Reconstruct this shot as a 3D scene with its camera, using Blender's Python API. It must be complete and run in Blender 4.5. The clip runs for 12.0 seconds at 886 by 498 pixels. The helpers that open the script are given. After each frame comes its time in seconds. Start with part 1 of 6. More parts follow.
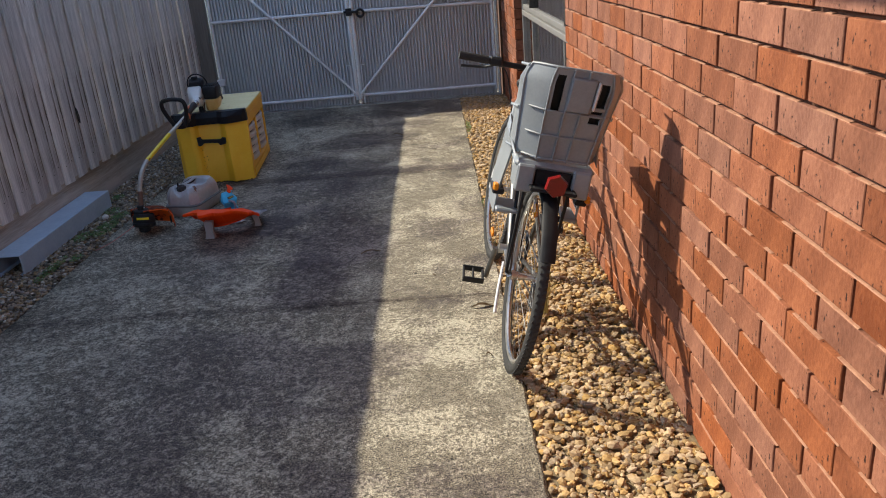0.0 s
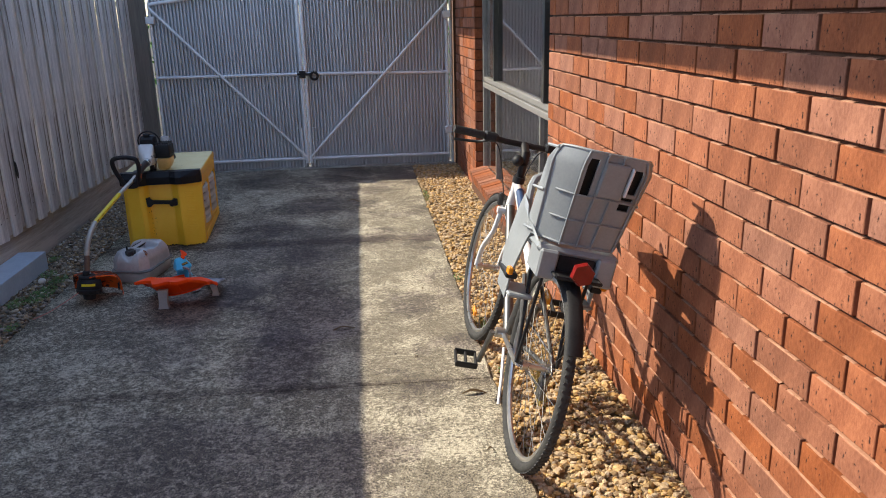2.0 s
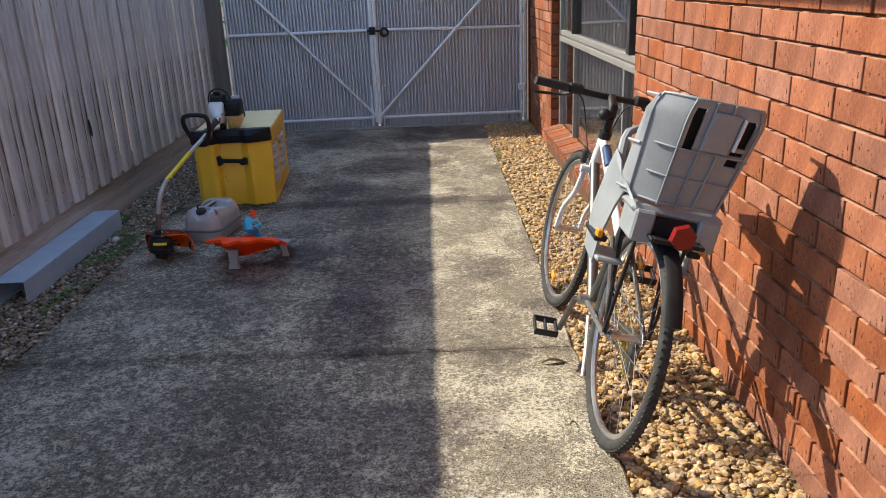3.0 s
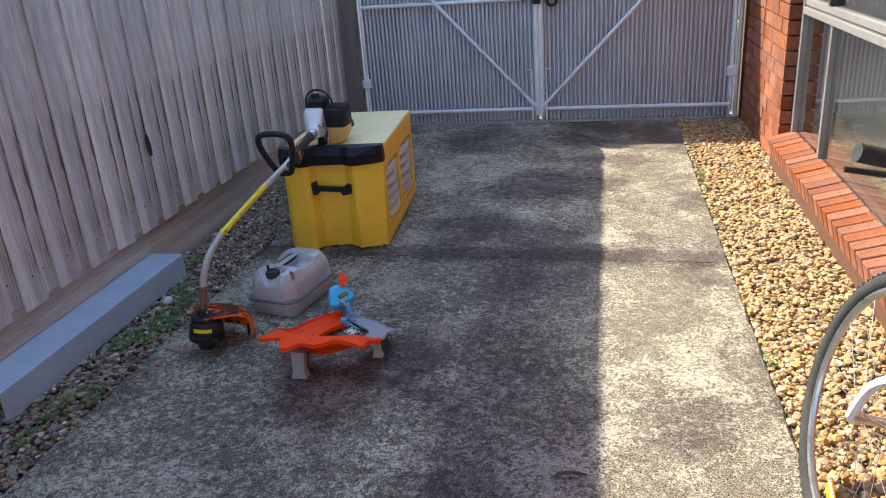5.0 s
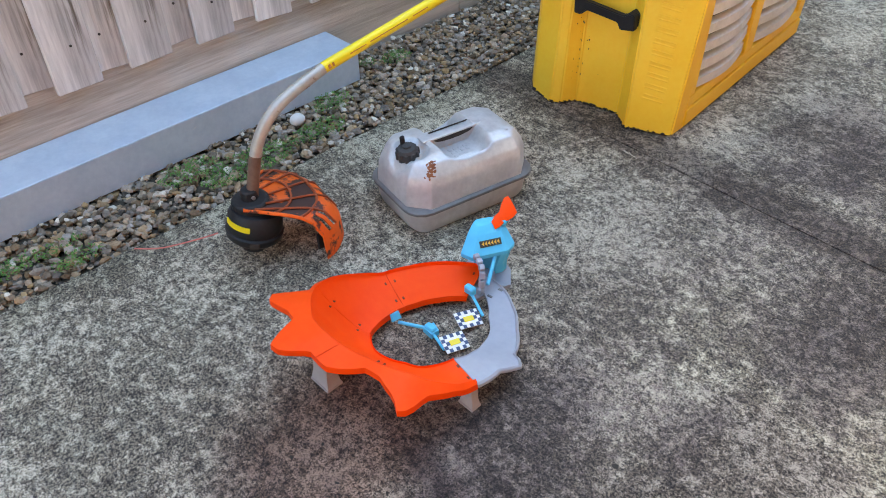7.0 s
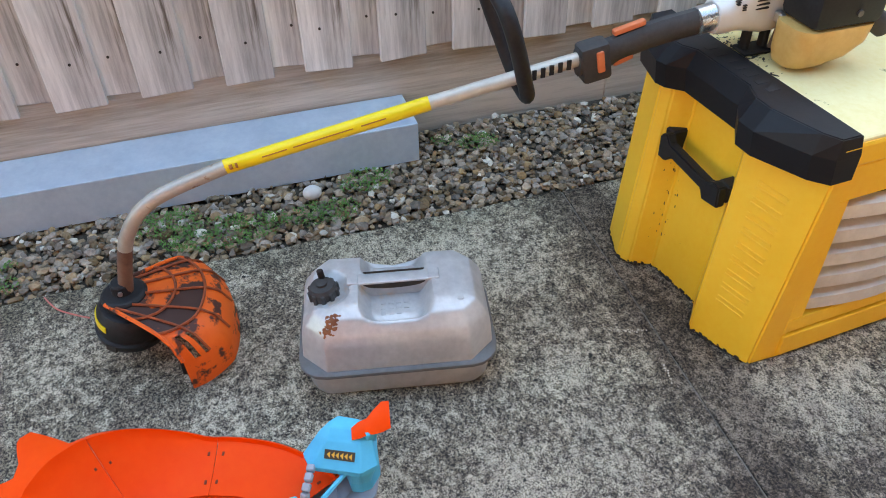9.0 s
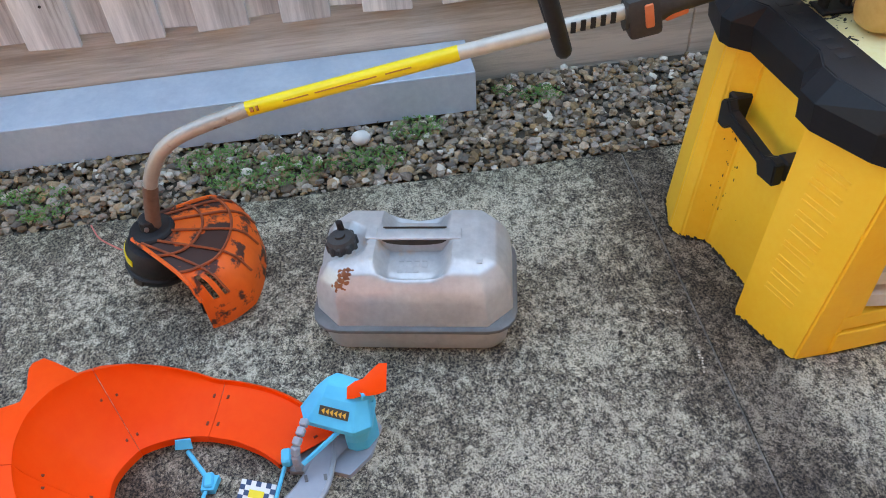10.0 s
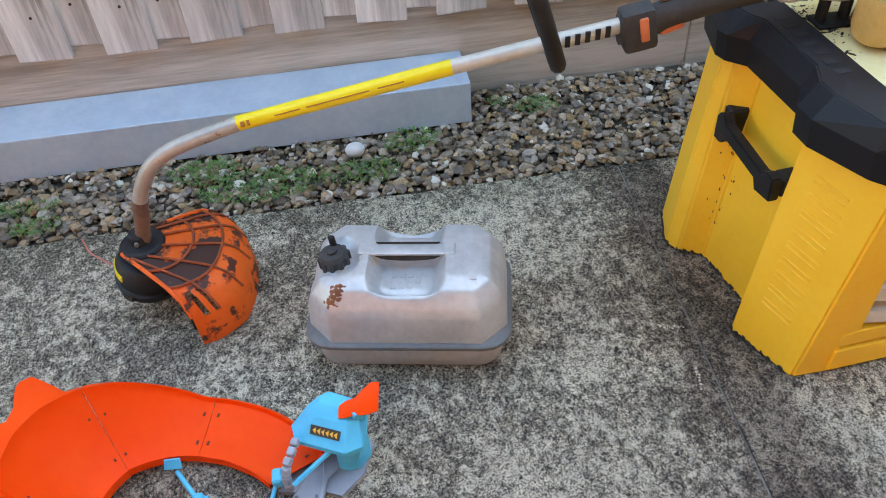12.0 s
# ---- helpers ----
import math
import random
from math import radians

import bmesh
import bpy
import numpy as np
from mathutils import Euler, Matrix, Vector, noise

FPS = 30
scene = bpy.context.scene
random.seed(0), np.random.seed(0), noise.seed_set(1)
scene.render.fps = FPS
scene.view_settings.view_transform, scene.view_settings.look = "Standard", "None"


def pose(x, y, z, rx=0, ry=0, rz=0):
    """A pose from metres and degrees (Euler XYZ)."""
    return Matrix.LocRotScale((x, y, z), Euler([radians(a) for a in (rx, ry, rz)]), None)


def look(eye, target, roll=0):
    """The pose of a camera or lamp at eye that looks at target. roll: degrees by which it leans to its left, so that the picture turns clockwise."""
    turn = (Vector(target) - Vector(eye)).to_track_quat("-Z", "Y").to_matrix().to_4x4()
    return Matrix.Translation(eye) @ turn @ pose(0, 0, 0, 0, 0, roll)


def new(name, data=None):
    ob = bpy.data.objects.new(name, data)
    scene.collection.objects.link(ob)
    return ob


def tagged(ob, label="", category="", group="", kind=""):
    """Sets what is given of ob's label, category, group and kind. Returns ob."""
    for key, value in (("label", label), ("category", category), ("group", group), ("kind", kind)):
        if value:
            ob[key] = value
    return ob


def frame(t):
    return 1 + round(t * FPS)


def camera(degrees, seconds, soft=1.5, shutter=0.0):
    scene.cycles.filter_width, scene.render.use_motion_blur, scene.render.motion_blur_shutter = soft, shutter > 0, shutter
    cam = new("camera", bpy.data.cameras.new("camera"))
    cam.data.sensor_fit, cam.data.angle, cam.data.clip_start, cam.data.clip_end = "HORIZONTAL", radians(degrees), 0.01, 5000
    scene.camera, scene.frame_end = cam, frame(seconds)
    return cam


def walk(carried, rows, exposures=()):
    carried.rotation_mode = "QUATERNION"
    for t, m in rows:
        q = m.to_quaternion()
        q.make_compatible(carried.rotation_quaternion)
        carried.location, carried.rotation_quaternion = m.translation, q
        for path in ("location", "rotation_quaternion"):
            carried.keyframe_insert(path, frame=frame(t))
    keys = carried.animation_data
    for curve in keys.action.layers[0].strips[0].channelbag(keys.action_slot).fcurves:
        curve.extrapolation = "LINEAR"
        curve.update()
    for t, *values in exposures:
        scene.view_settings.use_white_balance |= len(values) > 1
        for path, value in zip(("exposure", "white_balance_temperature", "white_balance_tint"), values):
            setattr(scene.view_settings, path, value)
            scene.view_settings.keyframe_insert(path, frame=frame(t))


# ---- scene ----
cam = camera(59.8, 12.0, soft=1.0)
PATH = [
    (0, (0.241, 1.353, 1.42), (0.219, 3.221, 0.704), -4.9),
    (0.5, (0.094, 1.532, 1.455), (0.068, 3.453, 0.902), -3.9),
    (1, (0.007, 1.568, 1.456), (0.14, 3.494, 0.933), -2.2),
    (1.5, (-0.019, 1.565, 1.455), (0.162, 3.483, 0.917), -1.9),
    (2, (-0.039, 1.565, 1.446), (0.154, 3.471, 0.871), -1.3),
    (2.5, (-0.083, 1.581, 1.431), (0.054, 3.479, 0.813), -1.0),
    (3, (-0.071, 1.734, 1.388), (-0.054, 3.621, 0.726), -2.4),
    (3.5, (-0.053, 2.088, 1.381), (-0.172, 3.972, 0.719), -4.0),
    (3.7, (-0.079, 2.215, 1.376), (-0.23, 4.102, 0.73), -4.1),
    (5.3, (-0.098, 3.596, 1.398), (-0.558, 5.371, 0.6), -3.7),
    (5.5, (-0.114, 3.76, 1.377), (-0.619, 5.501, 0.532), -3.1),
    (6, (-0.136, 4.177, 1.317), (-0.927, 5.711, 0.305), -1.1),
    (6.5, (-0.238, 4.612, 1.238), (-1.21, 5.898, 0.055), -1.1),
    (8.3, (-0.281, 5.756, 1.177), (-1.637, 6.325, -0.178), 0.2),
    (8.5, (-0.293, 5.82, 1.189), (-1.716, 6.352, -0.112), 0.2),
    (9, (-0.363, 5.951, 1.149), (-1.825, 6.379, -0.147), -1.4),
    (9.5, (-0.399, 6.029, 1.146), (-1.861, 6.247, -0.201), -2.9),
    (10, (-0.397, 6.112, 1.121), (-1.825, 6.248, -0.274), -4.3),
    (10.5, (-0.398, 6.12, 1.116), (-1.808, 6.242, -0.296), -4.5),
    (11, (-0.408, 6.13, 1.118), (-1.819, 6.256, -0.294), -4.3),
    (11.5, (-0.424, 6.133, 1.133), (-1.848, 6.262, -0.266), -4.4),
    (12, (-0.42, 6.124, 1.122), (-1.856, 6.266, -0.263), -4.2),
]
walk(cam, [(t, look(eye, target, roll)) for t, eye, target, roll in PATH],
     exposures=[(0.0, 1.1, 6400, 9), (0.5, 1.2, 6350, 9), (1.0, 1.3, 6400, 9), (2.5, 1.3, 6450, 10), (3.7, 1.55, 6400, 10), (5.4, 1.95, 6300, 10), (6.0, 2.3, 6350, 9), (6.5, 3.18, 7050, 4), (8.3, 3.16, 7800, 2), (9.0, 3.1, 7750, 2), (12.0, 3.17, 7750, 2)])

# ---- world, sun and sky ----
SUN = Vector((-1.06, 0.42, 1.0)).normalized()
world = bpy.data.worlds.new("world")
scene.world = world
world.use_nodes = True
wn = world.node_tree.nodes
sky = wn.new("ShaderNodeTexSky")
sky.sky_type, sky.sun_disc = "NISHITA", False
sky.sun_elevation = math.asin(SUN.z)
sky.sun_rotation = math.atan2(SUN.x, SUN.y)
world.node_tree.links.new(sky.outputs[0], wn["Background"].inputs[0])
wn["Background"].inputs[1].default_value = 0.15
lamp = bpy.data.lights.new("sun", "SUN")
lamp.energy, lamp.angle, lamp.color = 3.0, radians(0.53), (1.0, 0.90, 0.70)
sun = new("sun", lamp)
sun.matrix_world = look(SUN * 30, (0, 0, 0))


# ---- materials ----
def mat(name, a, b, scale=8.0, rough=0.7, metal=0.0, bump=0.2, fine=60.0, spots=None, spot_scale=20.0, spot_at=0.62, vary=0.0, island=False, stretch=(1, 1, 1), coat=0.0, dist=0.004, spot_rough=None, spec=0.5, span=(0.55, 1.05)):
    """Two tones mixed by a coarse and a fine noise, optional spots of a third tone, bump from the fine noise."""
    m = bpy.data.materials.new(name)
    m.use_nodes = True
    nt = m.node_tree
    n, l = nt.nodes, nt.links
    p = n["Principled BSDF"]
    tc, mp = n.new("ShaderNodeTexCoord"), n.new("ShaderNodeMapping")
    mp.inputs["Scale"].default_value = stretch
    l.new(tc.outputs["Object"], mp.inputs["Vector"])

    def noisy(s, detail, shift):
        mm = n.new("ShaderNodeMapping")
        mm.inputs["Location"].default_value = (shift, shift * 1.7, -shift)
        l.new(mp.outputs[0], mm.inputs["Vector"])
        t = n.new("ShaderNodeTexNoise")
        t.inputs["Scale"].default_value, t.inputs["Detail"].default_value, t.inputs["Roughness"].default_value = s, detail, 0.65
        l.new(mm.outputs[0], t.inputs["Vector"])
        return t

    def ramp(src, lo, hi):
        r = n.new("ShaderNodeMapRange")
        r.inputs["From Min"].default_value, r.inputs["From Max"].default_value = lo, hi
        l.new(src, r.inputs["Value"])
        return r.outputs[0]

    def mix(f, x, y):
        q = n.new("ShaderNodeMix")
        q.data_type = "RGBA"
        if isinstance(f, float):
            q.inputs[0].default_value = f
        else:
            l.new(f, q.inputs[0])
        for sock, v in ((q.inputs[6], x), (q.inputs[7], y)):
            if isinstance(v, tuple):
                sock.default_value = (*v, 1)
            else:
                l.new(v, sock)
        return q.outputs[2]

    coarse, grain = noisy(scale, 4, 0.0), noisy(fine, 5, 7.3)
    add = n.new("ShaderNodeMath")
    add.operation = "MULTIPLY_ADD"
    l.new(grain.outputs[0], add.inputs[0])
    add.inputs[1].default_value = 0.6
    l.new(coarse.outputs[0], add.inputs[2])
    col = mix(ramp(add.outputs[0], *span), a, b)
    if spots:
        s = noisy(spot_scale, 6, 3.1)
        f = ramp(s.outputs[0], spot_at, spot_at + 0.05)
        col = mix(f, col, spots)
        if spot_rough is not None:
            rr = n.new("ShaderNodeMapRange")
            l.new(f, rr.inputs["Value"])
            rr.inputs["To Min"].default_value, rr.inputs["To Max"].default_value = rough, spot_rough
            l.new(rr.outputs[0], p.inputs["Roughness"])
    if vary:
        hs = n.new("ShaderNodeHueSaturation")
        if island:
            rnd = n.new("ShaderNodeNewGeometry").outputs["Random Per Island"]
        else:
            rnd = n.new("ShaderNodeObjectInfo").outputs["Random"]
        r = n.new("ShaderNodeMapRange")
        l.new(rnd, r.inputs["Value"])
        r.inputs["To Min"].default_value, r.inputs["To Max"].default_value = 1 - vary, 1 + vary
        l.new(r.outputs[0], hs.inputs["Value"])
        w = n.new("ShaderNodeTexWhiteNoise")
        w.noise_dimensions = "1D"
        l.new(rnd, w.inputs["W"])
        r2 = n.new("ShaderNodeMapRange")
        l.new(w.outputs["Value"], r2.inputs["Value"])
        r2.inputs["To Min"].default_value, r2.inputs["To Max"].default_value = 1 - vary * 0.8, 1 + vary * 0.5
        l.new(r2.outputs[0], hs.inputs["Saturation"])
        l.new(col, hs.inputs["Color"])
        col = hs.outputs[0]
    l.new(col, p.inputs["Base Color"])
    if not (spots and spot_rough is not None):
        rg = n.new("ShaderNodeMapRange")
        l.new(coarse.outputs[0], rg.inputs["Value"])
        rg.inputs["To Min"].default_value, rg.inputs["To Max"].default_value = max(0.05, rough - 0.12), min(1, rough + 0.12)
        l.new(rg.outputs[0], p.inputs["Roughness"])
    p.inputs["Metallic"].default_value = metal
    p.inputs["Specular IOR Level"].default_value = spec
    p.inputs["Coat Weight"].default_value = coat
    if bump:
        bp = n.new("ShaderNodeBump")
        bp.inputs["Strength"].default_value, bp.inputs["Distance"].default_value = bump, dist
        l.new(add.outputs[0], bp.inputs["Height"])
        l.new(bp.outputs[0], p.inputs["Normal"])
    return m


M_SOIL = mat("soil", (0.035, 0.028, 0.02), (0.08, 0.065, 0.045), 6, 0.95, bump=0.6, fine=90, dist=0.01)
M_BRICK = mat("brick_clay", (0.185, 0.062, 0.032), (0.335, 0.125, 0.064), 9, 0.85, bump=1.0, fine=90, spots=(0.030, 0.013, 0.010), spot_scale=66, spot_at=0.615, vary=0.19, dist=0.004, span=(0.62, 0.98), spec=0.2, stretch=(1, 1, 0.6))
M_BRICKS = mat("brick_clay_field", (0.185, 0.062, 0.032), (0.335, 0.125, 0.064), 9, 0.85, bump=1.0, fine=90, spots=(0.030, 0.013, 0.010), spot_scale=66, spot_at=0.615, vary=0.19, island=True, dist=0.004, span=(0.62, 0.98), spec=0.2, stretch=(1, 1, 0.6))
# Mortar toned darker to deepen the shade in the raked joints
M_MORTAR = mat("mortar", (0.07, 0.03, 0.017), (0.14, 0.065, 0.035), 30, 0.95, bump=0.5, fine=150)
M_PEB_WARM = mat("pebbles_warm", (0.30, 0.18, 0.075), (0.51, 0.36, 0.185), 20, 0.85, vary=0.38, island=True, bump=0.4, fine=150)
M_PEB_GREY = mat("pebbles_grey", (0.15, 0.095, 0.055), (0.38, 0.29, 0.19), 18, 0.8, vary=0.62, island=True, bump=0.4, fine=150)
M_TIMBER = mat("paling_timber", (0.31, 0.288, 0.27), (0.80, 0.76, 0.72), 2.0, 0.85, bump=1.0, fine=24, spots=(0.15, 0.12, 0.095), spot_scale=1.7, spot_at=0.635, vary=0.14, stretch=(5, 5, 0.36), span=(0.58, 1.02))
M_PLINTH = mat("plinth_timber", (0.30, 0.25, 0.20), (0.60, 0.525, 0.44), 2.0, 0.85, bump=1.0, fine=24, spots=(0.2, 0.13, 0.08), spot_scale=2.0, spot_at=0.66, stretch=(7, 0.36, 7), span=(0.6, 1.0))
M_GALV = mat("galvanised_steel", (0.78, 0.79, 0.81), (0.88, 0.89, 0.90), 12, 0.45, 0.1, bump=0.08, fine=60)
M_SHEET = mat("weathered_sheet", (0.56, 0.555, 0.575), (0.70, 0.69, 0.71), 5, 0.55, 0.0, bump=0.1, fine=40, spots=(0.38, 0.37, 0.38), spot_scale=7, spot_at=0.68, stretch=(1, 1, 0.2))
# Blue base tone carries the sky's reflection off the steel
M_BEAM = mat("beam_steel", (0.46, 0.575, 0.70), (0.58, 0.69, 0.80), 9, 0.45, 0.3, bump=0.08, fine=60, spots=(0.68, 0.73, 0.77), spot_scale=7, spot_at=0.66, span=(0.62, 1.0))
M_ALU = mat("window_frame_metal", (0.24, 0.235, 0.225), (0.34, 0.33, 0.315), 12, 0.45, 0.3, bump=0.05)
M_BLACK = mat("black_plastic", (0.010, 0.010, 0.012), (0.024, 0.024, 0.026), 18, 0.55, bump=0.1, fine=150, spec=0.3)
M_CAP = mat("black_cap_plastic", (0.006, 0.007, 0.010), (0.011, 0.012, 0.016), 10, 0.5, bump=0.06, fine=120, spots=(0.08, 0.08, 0.075), spot_scale=90, spot_at=0.80, spec=0.3)
M_YELLOW = mat("yellow_paint", (0.96, 0.52, 0.026), (1.0, 0.61, 0.050), 6, 0.45, bump=0.06, fine=80, spots=(0.16, 0.09, 0.02), spot_scale=60, spot_at=0.80)
M_LID = mat("pale_yellow_lid", (0.80, 0.64, 0.27), (0.90, 0.78, 0.44), 6, 0.65, bump=0.1, fine=80, spots=(0.30, 0.22, 0.09), spot_scale=16, spot_at=0.66)
M_SLAT = mat("slat_metal", (0.60, 0.54, 0.48), (0.78, 0.72, 0.66), 10, 0.5, 0.2, bump=0.08, spots=(0.2, 0.12, 0.06), spot_scale=25, spot_at=0.7)
M_CAN = mat("grey_painted_steel", (0.44, 0.44, 0.45), (0.60, 0.60, 0.60), 9, 0.36, 0.3, bump=0.08, fine=70, spots=(0.55, 0.44, 0.36), spot_scale=6, spot_at=0.64, span=(0.6, 1.0))
M_ORANGE = mat("orange_plastic", (0.92, 0.055, 0.004), (0.96, 0.078, 0.007), 8, 0.5, bump=0.04, spec=0.12)
M_CYAN = mat("blue_plastic", (0.07, 0.46, 0.74), (0.10, 0.55, 0.82), 8, 0.45, bump=0.03, spec=0.2)
M_TOYGREY = mat("grey_toy_plastic", (0.27, 0.295, 0.345), (0.33, 0.355, 0.41), 8, 0.4, bump=0.03)
M_STRIP = mat("pale_mortar", (0.16, 0.15, 0.13), (0.48, 0.46, 0.42), 4, 0.9, bump=0.4, fine=40)
M_SMEAR = mat("mortar_smear", (0.30, 0.13, 0.075), (0.46, 0.25, 0.155), 40, 0.95, bump=0.3, fine=200)
M_SHAFT = mat("dull_shaft_metal", (0.50, 0.47, 0.41), (0.64, 0.61, 0.54), 14, 0.42, 0.25, bump=0.05, spots=(0.3, 0.25, 0.2), spot_scale=18, spot_at=0.7)
M_GRIP = mat("grip_plastic", (0.040, 0.038, 0.038), (0.070, 0.067, 0.066), 14, 0.6, bump=0.15, fine=150, spec=0.3)
# Grit toned darker to deepen the shade between the pebbles
M_GRIT = mat("grit", (0.12, 0.085, 0.045), (0.24, 0.18, 0.10), 30, 0.95, bump=0.6, fine=120, dist=0.008)
M_PEB_PALE = mat("pebbles_pale", (0.46, 0.40, 0.31), (0.68, 0.63, 0.53), 20, 0.75, vary=0.25, island=True, bump=0.2, fine=150)
M_WHITE_STONE = mat("white_stone", (0.55, 0.54, 0.51), (0.66, 0.65, 0.62), 20, 0.8, bump=0.1)
M_DARKFRAME = mat("dark_window_frame", (0.035, 0.033, 0.032), (0.06, 0.056, 0.052), 10, 0.4, 0.2, bump=0.05)
M_CURTAIN = mat("blind_cloth", (0.20, 0.19, 0.18), (0.28, 0.27, 0.26), 4, 0.9, bump=0.1)
M_POST = mat("post_timber", (0.13, 0.115, 0.10), (0.24, 0.21, 0.18), 4, 0.9, bump=0.4, fine=25, stretch=(6, 6, 0.4))
M_LITPIPE = mat("sunlit_white_pipe", (0.62, 0.62, 0.60), (0.72, 0.72, 0.70), 8, 0.4, 0.2, bump=0.05)
M_LEAF = mat("weed_leaf", (0.05, 0.14, 0.018), (0.13, 0.26, 0.045), 9, 0.6, bump=0.1)
M_SILVER = mat("bright_metal", (0.50, 0.50, 0.50), (0.62, 0.62, 0.62), 12, 0.3, 0.9, bump=0.04)
M_WHITE = mat("white_paint", (0.66, 0.66, 0.66), (0.76, 0.76, 0.76), 8, 0.35, bump=0.03, spots=(0.4, 0.39, 0.37), spot_scale=30, spot_at=0.75)
M_RUBBER = mat("tyre_rubber", (0.028, 0.028, 0.029), (0.065, 0.064, 0.062), 20, 0.85, bump=0.5, fine=120, spec=0.25)
M_SEAT = mat("grey_seat_plastic", (0.225, 0.245, 0.262), (0.30, 0.32, 0.335), 6, 0.42, bump=0.05, fine=120)
M_RED = mat("red_reflector", (0.15, 0.005, 0.004), (0.22, 0.008, 0.006), 40, 0.3, bump=0.3, fine=200)
M_AMBER = mat("amber_reflector", (0.75, 0.24, 0.01), (0.85, 0.32, 0.02), 40, 0.25, bump=0.2, fine=200)
M_TUBE = mat("worn_tube", (0.36, 0.33, 0.29), (0.50, 0.47, 0.42), 14, 0.45, 0.4, bump=0.06, spots=(0.20, 0.11, 0.06), spot_scale=12, spot_at=0.62)
M_RUSTTUBE = mat("rusty_tube", (0.10, 0.05, 0.035), (0.22, 0.125, 0.085), 16, 0.65, 0.1, bump=0.15)
M_YSTICK = mat("yellow_sticker", (0.82, 0.62, 0.01), (0.88, 0.70, 0.02), 10, 0.35, bump=0.02)
M_GUARD = mat("dirty_orange_guard", (0.76, 0.10, 0.010), (0.86, 0.14, 0.016), 9, 0.5, bump=0.15, fine=60, spots=(0.085, 0.028, 0.018), spot_scale=19, spot_at=0.52, spec=0.3)
M_GUARDWEB = mat("caked_orange_web", (0.72, 0.10, 0.010), (0.82, 0.15, 0.018), 9, 0.55, bump=0.2, fine=60, spots=(0.055, 0.024, 0.018), spot_scale=10, spot_at=0.42, spec=0.3)
M_GUARDRIB = mat("dirty_guard_rib", (0.16, 0.035, 0.014), (0.42, 0.08, 0.018), 25, 0.6, bump=0.1)
M_ENGWHITE = mat("engine_white", (0.66, 0.65, 0.62), (0.75, 0.74, 0.71), 9, 0.45, bump=0.05, spots=(0.25, 0.2, 0.15), spot_scale=20, spot_at=0.72)
M_DULLORANGE = mat("faded_orange_plastic", (0.60, 0.15, 0.055), (0.72, 0.21, 0.09), 20, 0.55, bump=0.05)
M_TANK = mat("fuel_tank", (0.58, 0.33, 0.09), (0.72, 0.48, 0.18), 9, 0.4, bump=0.05)
M_RUST = mat("rust_patch", (0.16, 0.05, 0.02), (0.30, 0.11, 0.04), 40, 0.85, bump=0.3)
# Dark dirt tone, also painted where gaps and slots are only shaded
M_DIRT_SHADE = mat("dirt_and_shade", (0.02, 0.016, 0.012), (0.05, 0.04, 0.03), 40, 0.95, bump=0.5)
M_LABEL = mat("dark_label", (0.04, 0.04, 0.035), (0.06, 0.06, 0.05), 10, 0.4, bump=0.0)
M_LABELY = mat("label_amber", (0.75, 0.42, 0.05), (0.8, 0.5, 0.08), 10, 0.4, bump=0.0)
M_WHITEPL = mat("white_plastic", (0.75, 0.75, 0.75), (0.8, 0.8, 0.8), 10, 0.4, bump=0.0)
M_NAVY = mat("dark_blue_print", (0.02, 0.05, 0.12), (0.03, 0.06, 0.15), 10, 0.4, bump=0.0)
M_LEAFDRY = mat("dry_leaf", (0.10, 0.06, 0.03), (0.2, 0.13, 0.06), 40, 0.8, bump=0.2)
M_STRAW = mat("straw_weed", (0.45, 0.36, 0.10), (0.55, 0.46, 0.18), 20, 0.8, bump=0.0)


